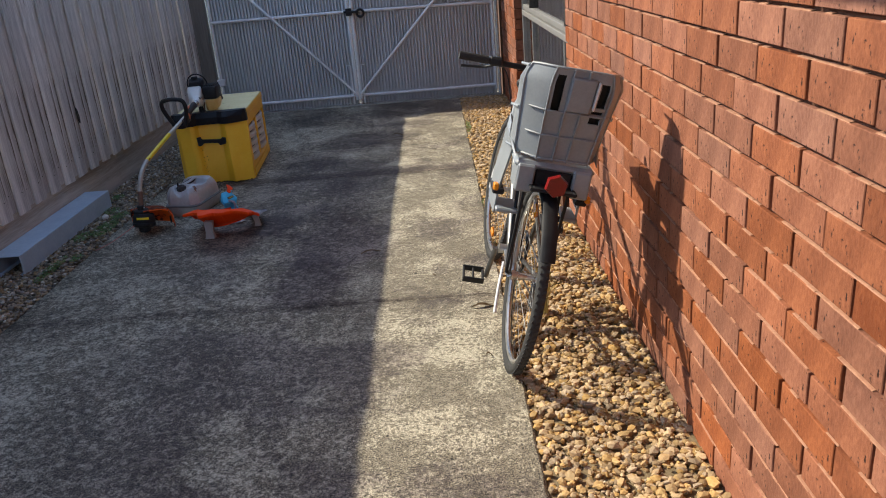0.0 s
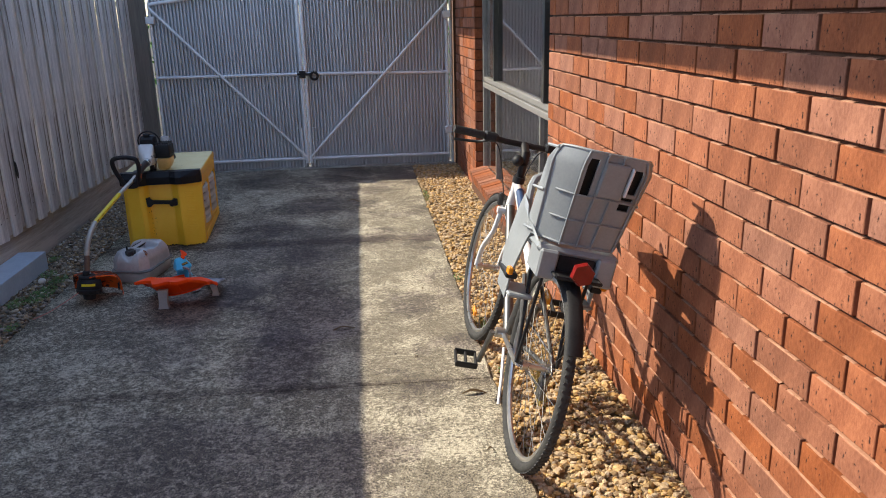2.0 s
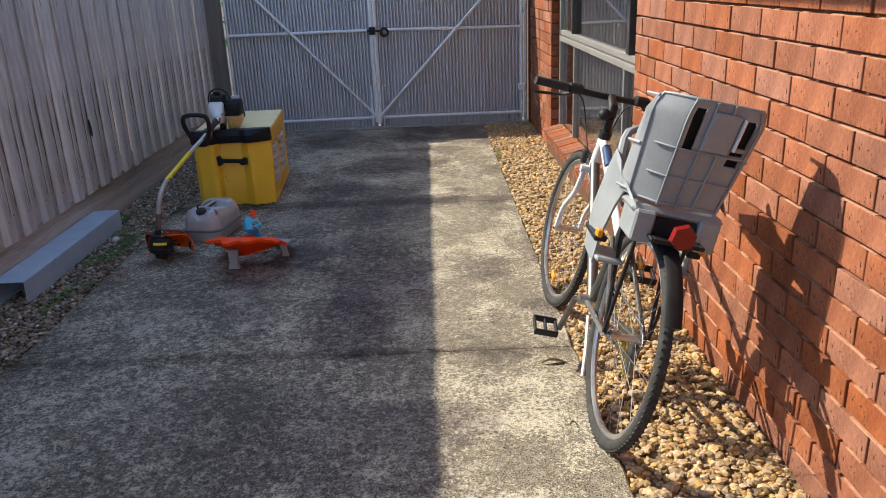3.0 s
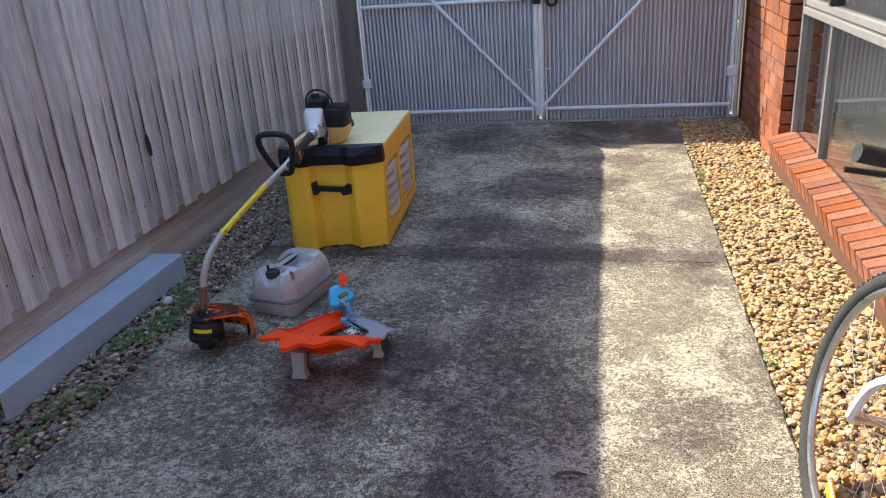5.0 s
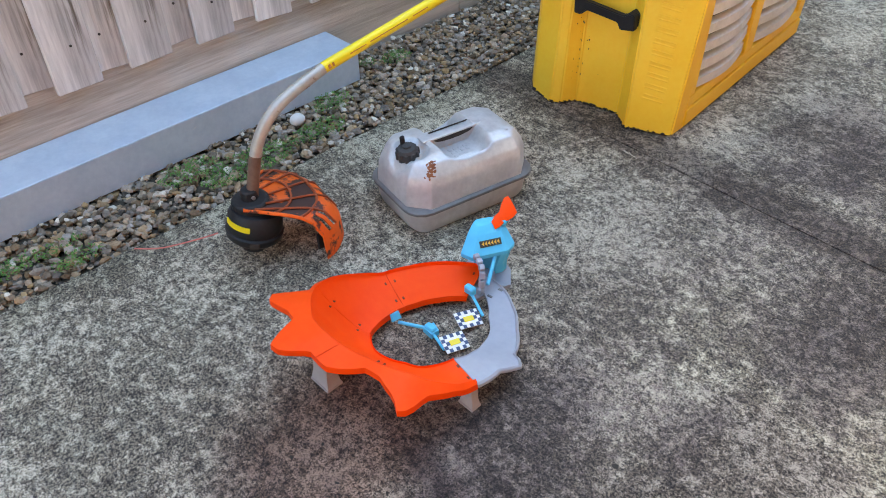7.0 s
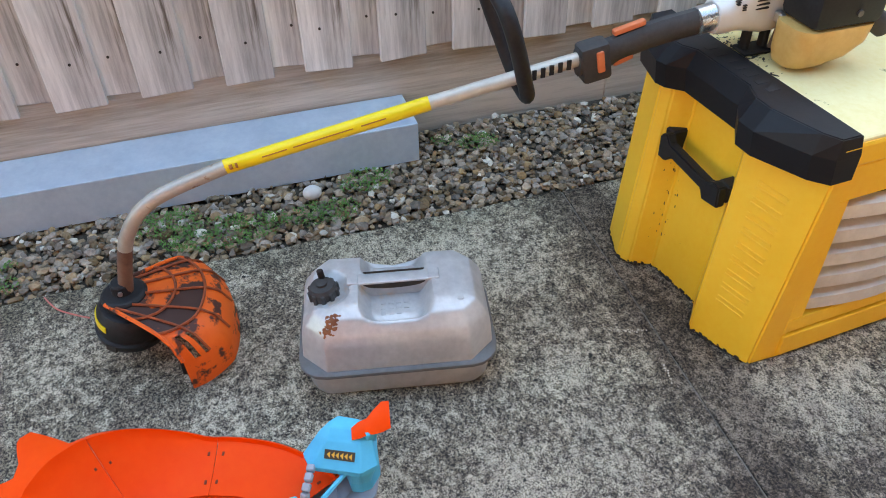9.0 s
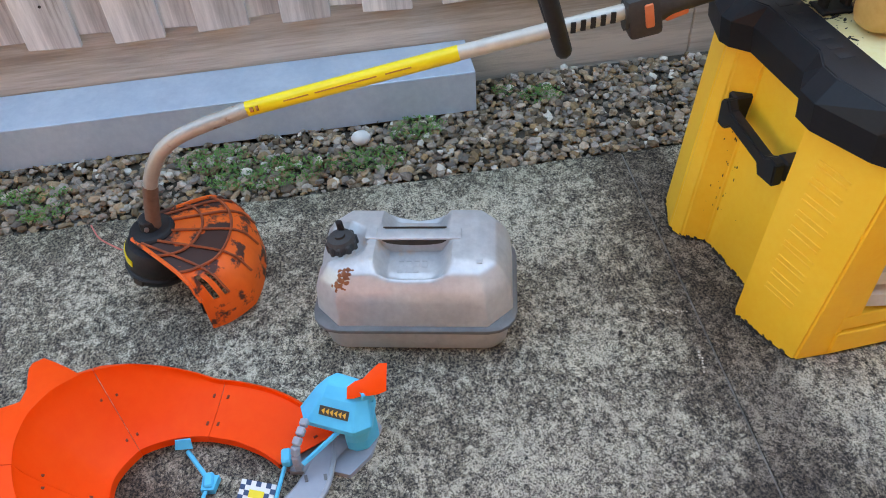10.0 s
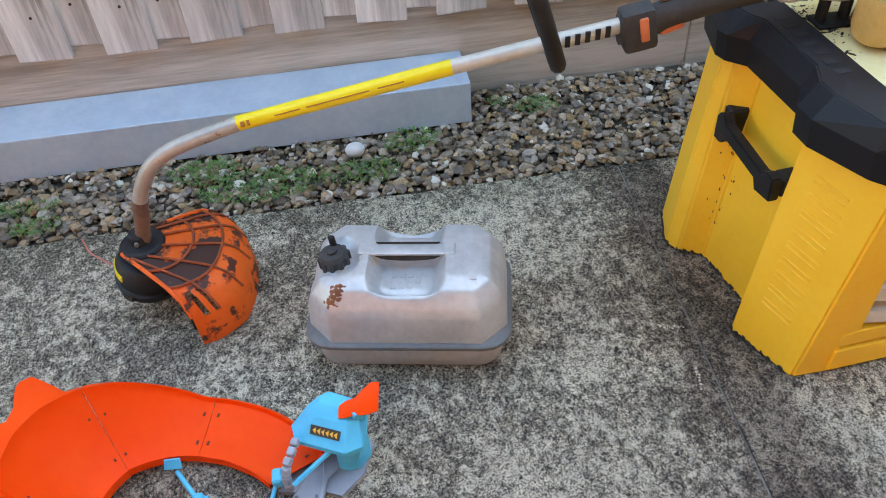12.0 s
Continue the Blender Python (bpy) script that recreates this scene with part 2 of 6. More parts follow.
def concrete(name, dark, mid, pale, stain):
    """Weathered concrete: fine aggregate specks, pale lichen patches and wide dark stains."""
    m = bpy.data.materials.new(name)
    m.use_nodes = True
    n, l = m.node_tree.nodes, m.node_tree.links
    p = n["Principled BSDF"]
    tc = n.new("ShaderNodeTexCoord")

    def noisy(s, d, r, shift):
        mp = n.new("ShaderNodeMapping")
        mp.inputs["Location"].default_value = (shift, -shift, shift * 0.3)
        l.new(tc.outputs["Object"], mp.inputs["Vector"])
        t = n.new("ShaderNodeTexNoise")
        t.inputs["Scale"].default_value, t.inputs["Detail"].default_value, t.inputs["Roughness"].default_value = s, d, r
        l.new(mp.outputs[0], t.inputs["Vector"])
        return t.outputs[0]

    def ramp(v, lo, hi, a=0.0, b=1.0):
        r = n.new("ShaderNodeMapRange")
        for key, val in (("From Min", lo), ("From Max", hi), ("To Min", a), ("To Max", b)):
            r.inputs[key].default_value = val
        l.new(v, r.inputs["Value"])
        return r.outputs[0]

    def times(a, b):
        q = n.new("ShaderNodeMath")
        q.operation = "MULTIPLY"
        l.new(a, q.inputs[0])
        l.new(b, q.inputs[1])
        return q.outputs[0]

    def mix(f, a, b, how="MIX"):
        q = n.new("ShaderNodeMix")
        q.data_type, q.blend_type = "RGBA", how
        l.new(f, q.inputs[0])
        for sock, v in ((q.inputs[6], a), (q.inputs[7], b)):
            if isinstance(v, tuple):
                sock.default_value = (*v, 1)
            else:
                l.new(v, sock)
        return q.outputs[2]

    sep = n.new("ShaderNodeSeparateXYZ")
    l.new(tc.outputs["Object"], sep.inputs[0])
    speck = noisy(190, 3, 0.7, 1.0)
    col = mix(ramp(speck, 0.45, 0.55), dark, mid)
    drift = n.new("ShaderNodeMath")
    drift.operation = "MULTIPLY_ADD"
    l.new(noisy(3.2, 6, 0.7, 4.0), drift.inputs[0])
    drift.inputs[1].default_value = 0.75
    l.new(noisy(78, 6, 0.75, 2.0), drift.inputs[2])
    patch = times(ramp(drift.outputs[0], 0.90, 0.945, 0.0, 1.0), ramp(noisy(260, 2, 0.6, 31.0), 0.46, 0.52, 0.1, 1.0))
    col = mix(patch, col, pale)
    crust = times(ramp(noisy(34, 10, 0.85, 17.0), 0.522, 0.555), ramp(noisy(230, 3, 0.7, 8.0), 0.44, 0.52, 0.2, 1.0))
    # Crust and pits fade towards the sunlit strip, imitating its evener lit look
    sunlit_side = ramp(sep.outputs["X"], -0.35, 0.0, 1.0, 0.35)
    col = mix(times(crust, sunlit_side), col, pale)
    pits = times(ramp(noisy(30, 10, 0.85, 27.0), 0.51, 0.55), ramp(noisy(210, 3, 0.7, 14.0), 0.46, 0.54, 1.0, 0.3))
    col = mix(times(pits, sunlit_side), col, (0.25, 0.23, 0.245), "MULTIPLY")
    st = times(ramp(noisy(0.95, 10, 0.72, 9.0), 0.475, 0.53, 0.0, 1.0), ramp(noisy(60, 6, 0.75, 6.0), 0.40, 0.60, 1.0, 0.35))
    st = times(st, ramp(sep.outputs["X"], -1.45, -0.75, 0.15, 1.0))
    col = mix(st, col, stain, "MULTIPLY")

    def calc(how, a, b):
        q = n.new("ShaderNodeMath")
        q.operation = how
        for sock, v in zip(q.inputs, (a, b)):
            if isinstance(v, float):
                sock.default_value = v
            else:
                l.new(v, sock)
        return q.outputs[0]
    wob = noisy(7, 5, 0.7, 21.0)
    along = calc("ADD", sep.outputs["Y"], calc("MULTIPLY", sep.outputs["X"], 0.0312))
    for place, wide in ((6.66, 0.14), (4.47, 0.07)):
        off = calc("ADD", calc("ABSOLUTE", calc("SUBTRACT", along, place), 0.0), calc("MULTIPLY", wob, 0.22))
        col = mix(ramp(off, wide + 0.02, wide + 0.10, 0.85, 0.0), col, (0.38, 0.34, 0.35), "MULTIPLY")
    # Stains at set places; the broad ones also deepen the slab's shaded strip
    for sx, sy, size, tone in ((-1.00, 5.47, 0.20, (0.40, 0.27, 0.26)), (-0.80, 5.70, 0.16, (0.42, 0.39, 0.44)), (-0.66, 5.50, 0.13, (0.46, 0.43, 0.48)), (-0.76, 7.10, 0.24, (0.42, 0.39, 0.43)), (-0.45, 6.35, 0.16, (0.48, 0.45, 0.49)), (-0.45, 4.72, 0.22, (0.42, 0.39, 0.47)), (-0.36, 5.25, 0.30, (0.45, 0.41, 0.49)), (-0.42, 5.85, 0.22, (0.48, 0.45, 0.50)), (-0.50, 7.75, 0.26, (0.46, 0.43, 0.47)), (-1.0, 8.9, 0.30, (0.45, 0.43, 0.45)), (-0.2, 9.1, 0.30, (0.42, 0.40, 0.42))):
        dx, dy = calc("SUBTRACT", sep.outputs["X"], sx), calc("MULTIPLY", calc("SUBTRACT", sep.outputs["Y"], sy), 0.7)
        reach = calc("SQRT", calc("ADD", calc("MULTIPLY", dx, dx), calc("MULTIPLY", dy, dy)), 0.0)
        off = calc("ADD", reach, calc("MULTIPLY", wob, 0.30))
        col = mix(ramp(off, size + 0.06, size + 0.20, 0.85, 0.0), col, tone, "MULTIPLY")
    rim = calc("ADD", sep.outputs["X"], calc("MULTIPLY", wob, 0.30))
    col = mix(ramp(rim, -1.62, -1.52, 0.75, 0.0), col, (0.66, 0.68, 0.64), "MULTIPLY")
    spots = ramp(noisy(40, 2, 0.5, 13.0), 0.71, 0.74)
    col = mix(spots, col, (0.03, 0.028, 0.025))
    l.new(col, p.inputs["Base Color"])
    l.new(ramp(st, 0, 1, 0.9, 0.6), p.inputs["Roughness"])
    p.inputs["Specular IOR Level"].default_value = 0.35
    bp = n.new("ShaderNodeBump")
    bp.inputs["Strength"].default_value, bp.inputs["Distance"].default_value = 0.9, 0.005
    l.new(speck, bp.inputs["Height"])
    l.new(bp.outputs[0], p.inputs["Normal"])
    return m


M_CONC = concrete("concrete", (0.052, 0.045, 0.040), (0.33, 0.285, 0.205), (0.72, 0.65, 0.50), (0.34, 0.30, 0.345))
M_JOINT = mat("joint_fill", (0.03, 0.028, 0.026), (0.34, 0.31, 0.27), 9, 0.95, bump=0.5, fine=120)


def glass(name, tint, rough):
    m = bpy.data.materials.new(name)
    m.use_nodes = True
    p = m.node_tree.nodes["Principled BSDF"]
    p.inputs["Base Color"].default_value = (*tint, 1)
    p.inputs["Roughness"].default_value = rough
    p.inputs["Transmission Weight"].default_value = 1.0
    p.inputs["IOR"].default_value = 1.5
    p.inputs["Coat Weight"].default_value = 0.6
    return m


M_GLASS = glass("window_glass", (0.75, 0.78, 0.78), 0.02)
M_FROST = glass("hazy_glass", (0.8, 0.82, 0.82), 0.25)
M_SEAM = mat("seam_grey", (0.12, 0.12, 0.12), (0.2, 0.2, 0.2), 12, 0.5, 0.2, bump=0.1)
M_LABELR = mat("sticker_print", (0.35, 0.12, 0.02), (0.42, 0.16, 0.03), 20, 0.5, bump=0.0)
M_LINE = mat("red_line", (0.55, 0.12, 0.10), (0.65, 0.18, 0.14), 20, 0.5, bump=0.0)
M_SLOT_SHADE = mat("slot_shadow_plastic", (0.16, 0.02, 0.005), (0.2, 0.03, 0.008), 20, 0.6, bump=0.0)
M_TOYLEG = mat("toy_leg_plastic", (0.34, 0.31, 0.31), (0.42, 0.39, 0.39), 9, 0.5, bump=0.05)
M_DARKMETAL = mat("dark_metal", (0.10, 0.10, 0.10), (0.17, 0.17, 0.17), 12, 0.4, 0.7, bump=0.05)
M_SEAT2 = mat("saddle_cover", (0.2, 0.21, 0.22), (0.27, 0.28, 0.29), 12, 0.6, bump=0.1)


# ---- mesh helpers ----
def part(name, bm, material, parent=None, label="", smooth=False):
    me = bpy.data.meshes.new(name)
    bm.normal_update()
    bm.to_mesh(me)
    bm.free()
    me.materials.append(material)
    if smooth:
        for f in me.polygons:
            f.use_smooth = True
        me.set_sharp_from_angle(angle=radians(38))
    ob = new(name, me)
    if parent:
        ob.parent = parent
    if label:
        ob["label"] = label
    return ob


def thing(name, m, label, category, group=""):
    ob = new(name)
    ob.empty_display_size = 0.05
    ob.matrix_world = m
    return tagged(ob, label, category, group)


def box(bm, lo, hi, bevel=0.0, m=None, segs=1):
    c, s = [(a + b) / 2 for a, b in zip(lo, hi)], [b - a for a, b in zip(lo, hi)]
    r = bmesh.ops.create_cube(bm, size=1, matrix=(m or Matrix()) @ Matrix.Translation(c) @ Matrix.Diagonal((*s, 1)))
    if bevel:
        edges = list({e for v in r["verts"] for e in v.link_edges})
        bmesh.ops.bevel(bm, geom=edges, offset=bevel, segments=segs, affect="EDGES", profile=0.5)
    return bm


def boxed(lo, hi, bevel=0.0, m=None, segs=1):
    return box(bmesh.new(), lo, hi, bevel, m, segs)


def prism(bm, poly, z0, z1, m=None, top=None):
    """A vertical prism over a polygon; top: another polygon for its upper face."""
    m = m or Matrix()
    lo = [bm.verts.new(m @ Vector((x, y, z0))) for x, y in poly]
    hi = [bm.verts.new(m @ Vector((x, y, z1))) for x, y in (top or poly)]
    k = len(poly)
    for i in range(k):
        bm.faces.new((lo[i], lo[(i + 1) % k], hi[(i + 1) % k], hi[i]))
    bm.faces.new(hi)
    bm.faces.new(lo[::-1])
    bmesh.ops.recalc_face_normals(bm, faces=bm.faces)
    return bm


def smooth_path(pts, n=6):
    pts = [Vector(p) for p in pts]
    out = []
    for i in range(len(pts) - 1):
        p0, p1, p2, p3 = pts[max(i - 1, 0)], pts[i], pts[i + 1], pts[min(i + 2, len(pts) - 1)]
        for k in range(n):
            t = k / n
            out.append(0.5 * (2 * p1 + (p2 - p0) * t + (2 * p0 - 5 * p1 + 4 * p2 - p3) * t * t + (3 * p1 - p0 - 3 * p2 + p3) * t ** 3))
    return out + [pts[-1]]


def tube(bm, pts, r, seg=10, closed=False, flat=1.0):
    """A round bar along a line of points; r may be a list; flat squashes it along its second axis."""
    pts = [Vector(p) for p in pts]
    k = len(pts)
    rings, side = [], None
    for i, p in enumerate(pts):
        a, b = (pts[i - 1], pts[(i + 1) % k]) if closed else (pts[max(i - 1, 0)], pts[min(i + 1, k - 1)])
        t = (b - a).normalized()
        if side is None:
            side = t.orthogonal().normalized() if abs(t.z) > 0.95 else t.cross(Vector((0, 0, 1))).normalized()
        side = (side - t * side.dot(t)).normalized()
        up = t.cross(side)
        rr = r[i] if isinstance(r, (list, tuple)) else r
        rings.append([bm.verts.new(p + side * math.cos(2 * math.pi * j / seg) * rr + up * math.sin(2 * math.pi * j / seg) * rr * flat) for j in range(seg)])
    for i in range(k if closed else k - 1):
        q = rings[(i + 1) % k]
        for j in range(seg):
            bm.faces.new((rings[i][j], rings[i][(j + 1) % seg], q[(j + 1) % seg], q[j]))
    if not closed:
        bm.faces.new(rings[0][::-1])
        bm.faces.new(rings[-1])
    bmesh.ops.recalc_face_normals(bm, faces=bm.faces)
    return bm


def tubed(pts, r, seg=10, closed=False, flat=1.0):
    return tube(bmesh.new(), pts, r, seg, closed, flat)


def ring(c, ax, r, n=48):
    """Points of a circle round c, about the axis ax."""
    ax = Vector(ax).normalized()
    u = ax.orthogonal().normalized()
    v = ax.cross(u)
    return [Vector(c) + u * math.cos(2 * math.pi * i / n) * r + v * math.sin(2 * math.pi * i / n) * r for i in range(n)]


def rounded(hx, hy, cut, n=4):
    out = []
    for sx, sy, a0 in ((1, 1, 0), (-1, 1, 90), (-1, -1, 180), (1, -1, 270)):
        for i in range(n + 1):
            a = radians(a0 + 90 * i / n)
            out.append((sx * (hx - cut) + cut * math.cos(a), sy * (hy - cut) + cut * math.sin(a)))
    return out


def loft(bm, rings):
    vs = [[bm.verts.new((x, y, z)) for x, y in poly] for poly, z in rings]
    k = len(vs[0])
    for a, b in zip(vs, vs[1:]):
        for i in range(k):
            bm.faces.new((a[i], a[(i + 1) % k], b[(i + 1) % k], b[i]))
    bm.faces.new(vs[0][::-1])
    bm.faces.new(vs[-1])
    bmesh.ops.recalc_face_normals(bm, faces=bm.faces)
    return bm


# ---- ground ----
bm = bmesh.new()
bmesh.ops.create_grid(bm, x_segments=2, y_segments=2, size=400, matrix=Matrix.Translation((0, 0, -0.04)))
tagged(part("ground", bm, M_SOIL), "dark bare soil under the gravel", "ground", kind="structure")

WX, FX, GY = 0.935, -2.19, 9.45
CL, CR = -1.79, 0.455


paving = tagged(new("pavement"), "weathered grey concrete driveway slabs with dark stains", "pavement", kind="structure")


cuts = [(-4, -4), (2.4, 2.41), (4.465, 4.475), (6.61, 6.68), (9.42, 9.42)]
for k in range(4):
    (a0, b0), (a1, b1) = cuts[k], cuts[k + 1]
    g = 0.0025
    bm = bmesh.new()
    n = int((a1 - a0) / 0.045)
    rows = []
    for i in range(n + 1):
        f = i / n
        yl, yr = b0 + g + (b1 - b0 - 2 * g) * f, a0 + g + (a1 - a0 - 2 * g) * f
        xl = CL + 0.012 * noise.noise((1.0, yl * 7, 2.0)) + 0.006 * noise.noise((1.0, yl * 31, 2.0))
        xr = CR + 0.008 * noise.noise((5.0, yr * 7, 2.0)) + 0.005 * noise.noise((5.0, yr * 31, 2.0))
        rows.append([bm.verts.new(q) for q in ((xl, yl, -0.1), (xl, yl, -0.007), (xl + 0.008, yl, 0), (xr - 0.008, yr, 0), (xr, yr, -0.007), (xr, yr, -0.1))])
    for p, q in zip(rows, rows[1:]):
        for i in range(5):
            bm.faces.new((p[i], q[i], q[i + 1], p[i + 1]))
    for r in (rows[0], rows[-1]):
        bm.faces.new(r)
    bmesh.ops.recalc_face_normals(bm, faces=bm.faces)
    part("slab", bm, M_CONC, paving)
    if 0 < k:
        bm = bmesh.new()
        prism(bm, [(CL + 0.01, b0 - 0.004), (CR - 0.01, a0 - 0.004), (CR - 0.01, a0 + 0.004), (CL + 0.01, b0 + 0.004)], -0.05, -0.0035)
        part("joint_fill", bm, M_JOINT, paving)
bm = boxed((-2.05, 9.42, -0.1), (0.9, 9.56, 0.012), 0.004)
part("gate_strip", bm, M_STRIP, paving, "pale mortar strip under the gates")


# ---- gravel ----
def pebbles(name, n, x0, x1, y0, y1, z, rlo, rhi, material, seed, sub=1):
    rng = np.random.default_rng(seed)
    bm = bmesh.new()
    bmesh.ops.create_icosphere(bm, subdivisions=sub, radius=1)
    v = np.array([p.co[:] for p in bm.verts])
    f = np.array([[p.index for p in q.verts] for q in bm.faces])
    bm.free()
    v = v * 0.55 + 0.40 * v / np.abs(v).max(1, keepdims=True)
    k = len(v)
    xs, ys = rng.uniform(x0, x1, n), rng.uniform(y0, y1, n)
    r = rng.uniform(rlo, rhi, n) * rng.uniform(0.7, 1.25, n)
    shape = np.stack([rng.uniform(0.75, 1.35, n), rng.uniform(0.7, 1.1, n), rng.uniform(0.45, 0.8, n)], 1)
    lump = 1 + rng.uniform(-0.3, 0.2, (n, k, 1))
    p = v[None] * lump * shape[:, None, :] * r[:, None, None]
    a, b = rng.uniform(0, 2 * np.pi, n), rng.normal(0, 0.35, n)
    ca, sa, cb, sb = np.cos(a), np.sin(a), np.cos(b), np.sin(b)
    x, y, zz = p[..., 0], p[..., 1], p[..., 2]
    y, zz = y * cb[:, None] - zz * sb[:, None], y * sb[:, None] + zz * cb[:, None]
    p = np.stack([x * ca[:, None] - y * sa[:, None], x * sa[:, None] + y * ca[:, None], zz], 2)
    zc = z + rng.uniform(-0.016, 0.006, n)
    p += np.stack([xs, ys, zc], 1)[:, None, :]
    me = bpy.data.meshes.new(name)
    me.from_pydata(p.reshape(-1, 3), [], (f[None] + (np.arange(n) * k)[:, None, None]).reshape(-1, 3).tolist())
    me.materials.append(material)
    return new(name, me)


warm = pebbles("gravel", 19000, CR + 0.004, WX - 0.01, 1.6, 9.4, -0.004, 0.0065, 0.0165, M_PEB_WARM, 1)
tagged(warm, "sunlit cream and tan crushed gravel beside the brick wall", "gravel", kind="stuff")
grey = pebbles("gravel", 17500, FX + 0.02, CL - 0.002, 3.4, 9.4, -0.003, 0.006, 0.0135, M_PEB_GREY, 2)
tagged(grey, "mixed brown, white and grey pebbles along the fence", "gravel", kind="stuff")
pale = pebbles("gravel", 650, FX + 0.02, CL - 0.004, 3.4, 9.4, 0.002, 0.007, 0.0125, M_PEB_PALE, 5)
tagged(pale, "scattered pale pebbles on the dark gravel", "gravel", kind="stuff")
for side, (x0, x1) in enumerate(((CR, WX + 0.01), (FX, CL))):
    bm = boxed((x0, -4, -0.1), (x1, 9.42, -0.016))
    tagged(part("gravel_bed", bm, M_SOIL if side else M_GRIT), "compacted grit between the pebbles", "gravel bed", kind="structure")
bm = bmesh.new()
bmesh.ops.create_icosphere(bm, subdivisions=3, radius=1, matrix=pose(-1.955, 6.08, 0.014) @ Matrix.Diagonal((0.021, 0.024, 0.018, 1)))
tagged(part("white_stone", bm, M_WHITE_STONE, smooth=True), "smooth round white stone lying in the gravel", "stone")


# ---- brick house wall ----
BP, BH = 0.24, 0.086
bm = bmesh.new()
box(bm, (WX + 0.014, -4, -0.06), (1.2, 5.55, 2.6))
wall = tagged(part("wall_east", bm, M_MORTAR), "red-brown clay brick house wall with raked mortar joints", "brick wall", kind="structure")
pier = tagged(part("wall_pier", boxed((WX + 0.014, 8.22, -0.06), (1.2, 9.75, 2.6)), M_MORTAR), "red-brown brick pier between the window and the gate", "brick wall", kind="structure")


def brick_mesh(length, depth=0.05, h=0.076, bevel=0.0016):
    bm = boxed((0, -length / 2, 0), (depth, length / 2, h), bevel)
    me = bpy.data.meshes.new("brick")
    bm.to_mesh(me)
    bm.free()
    me.materials.append(M_BRICK)
    return me


def courses(y_from, y_to):
    """Centres, lengths and course heights of the bricks of a stretch of wall."""
    for k in range(-1, 30):
        z = 0.061 + k * BH - 0.076
        if z > 2.5:
            break
        shift = 0.05 if k % 2 == 0 else 0.17
        n0 = math.floor((y_from - shift) / BP) - 1
        for n in range(n0, n0 + int((y_to - y_from) / BP) + 4):
            a, b = max(shift + n * BP + 0.005, y_from), min(shift + (n + 1) * BP - 0.005, y_to)
            if b - a > 0.03:
                yield z, (a + b) / 2, b - a


full = brick_mesh(0.23)
rng = random.Random(4)
near_bricks, field = [], []
for z, y, length in courses(-4, 5.55):
    if 2.45 < y < 5.55 and z < 1.75:
        near_bricks.append((z, y, length))
    else:
        field.append((z, y, length))


def brick_field(name, parent, rows, x):
    bm = bmesh.new()
    for z, y, length in rows:
        d = rng.uniform(-0.002, 0.002)
        v = [bm.verts.new(p) for p in ((x + d, y - length / 2, z), (x + d, y + length / 2, z), (x + d, y + length / 2, z + 0.076), (x + d, y - length / 2, z + 0.076),
                                       (x + 0.05, y - length / 2, z), (x + 0.05, y + length / 2, z), (x + 0.05, y + length / 2, z + 0.076), (x + 0.05, y - length / 2, z + 0.076))]
        for q in ((3, 2, 1, 0), (4, 0, 1, 5), (2, 3, 7, 6), (0, 4, 7, 3), (1, 2, 6, 5)):
            bm.faces.new([v[i] for i in q])
    bmesh.ops.recalc_face_normals(bm, faces=bm.faces)
    return tagged(part(name, bm, M_BRICKS, parent), kind="stuff")


brick_field("bricks", wall, field, WX)
# thin mortar left along the bricks' upper edges, coloured pale as their bright edge
bm = bmesh.new()
for k in range(0, 26):
    z = 0.061 + k * BH
    y = 1.6
    while y < 5.5:
        d = 0.02 + 0.06 * rng.random()
        if rng.random() < 0.6:
            out, up = 0.0005 + 0.003 * rng.random(), 0.0008 + 0.0016 * rng.random()
            v = [bm.verts.new(p) for p in ((WX + out, y, z), (WX + out, y + d, z), (WX + out + 0.002, y + d, z + up), (WX + out + 0.002, y, z + up), (WX + 0.014, y, z + up + 0.001), (WX + 0.014, y + d, z + up + 0.001))]
            bm.faces.new((v[0], v[1], v[2], v[3]))
            bm.faces.new((v[3], v[2], v[5], v[4]))
        y += d
bmesh.ops.recalc_face_normals(bm, faces=bm.faces)
tagged(part("mortar_smear", bm, M_SMEAR, wall), kind="stuff")
brick_field("bricks", pier, list(courses(8.22, 8.86)) + list(courses(8.875, 9.75)), WX)
# end of the pier that faces the window
bm = bmesh.new()
for k in range(-1, 29):
    z = 0.061 + k * BH - 0.076
    box(bm, (WX, 8.17, z), (1.045, 8.225, z + 0.076))
tagged(part("end_bricks", bm, M_BRICKS, pier), kind="stuff")
bm = bmesh.new()
for k in range(-1, 29):
    z = 0.061 + k * BH - 0.076
    box(bm, (WX + 0.002, 5.548, z), (1.045, 5.56, z + 0.076))
tagged(part("end_bricks", bm, M_BRICKS, wall), kind="stuff")

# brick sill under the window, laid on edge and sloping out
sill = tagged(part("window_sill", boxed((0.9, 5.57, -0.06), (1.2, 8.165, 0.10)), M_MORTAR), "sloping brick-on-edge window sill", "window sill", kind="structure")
edge = bpy.data.meshes.new("sill_brick")
bm = boxed((-0.075, -0.0375, -0.05), (0.085, 0.0375, 0.05), 0.004)
bm.to_mesh(edge)
bm.free()
edge.materials.append(M_BRICK)
for i in range(30):
    ob = new("sill_brick", edge)
    ob.parent = sill
    ob.matrix_world = pose(0.955, 5.62 + i * 0.0862, 0.138 + rng.uniform(-0.002, 0.002), 0, -14, 0)

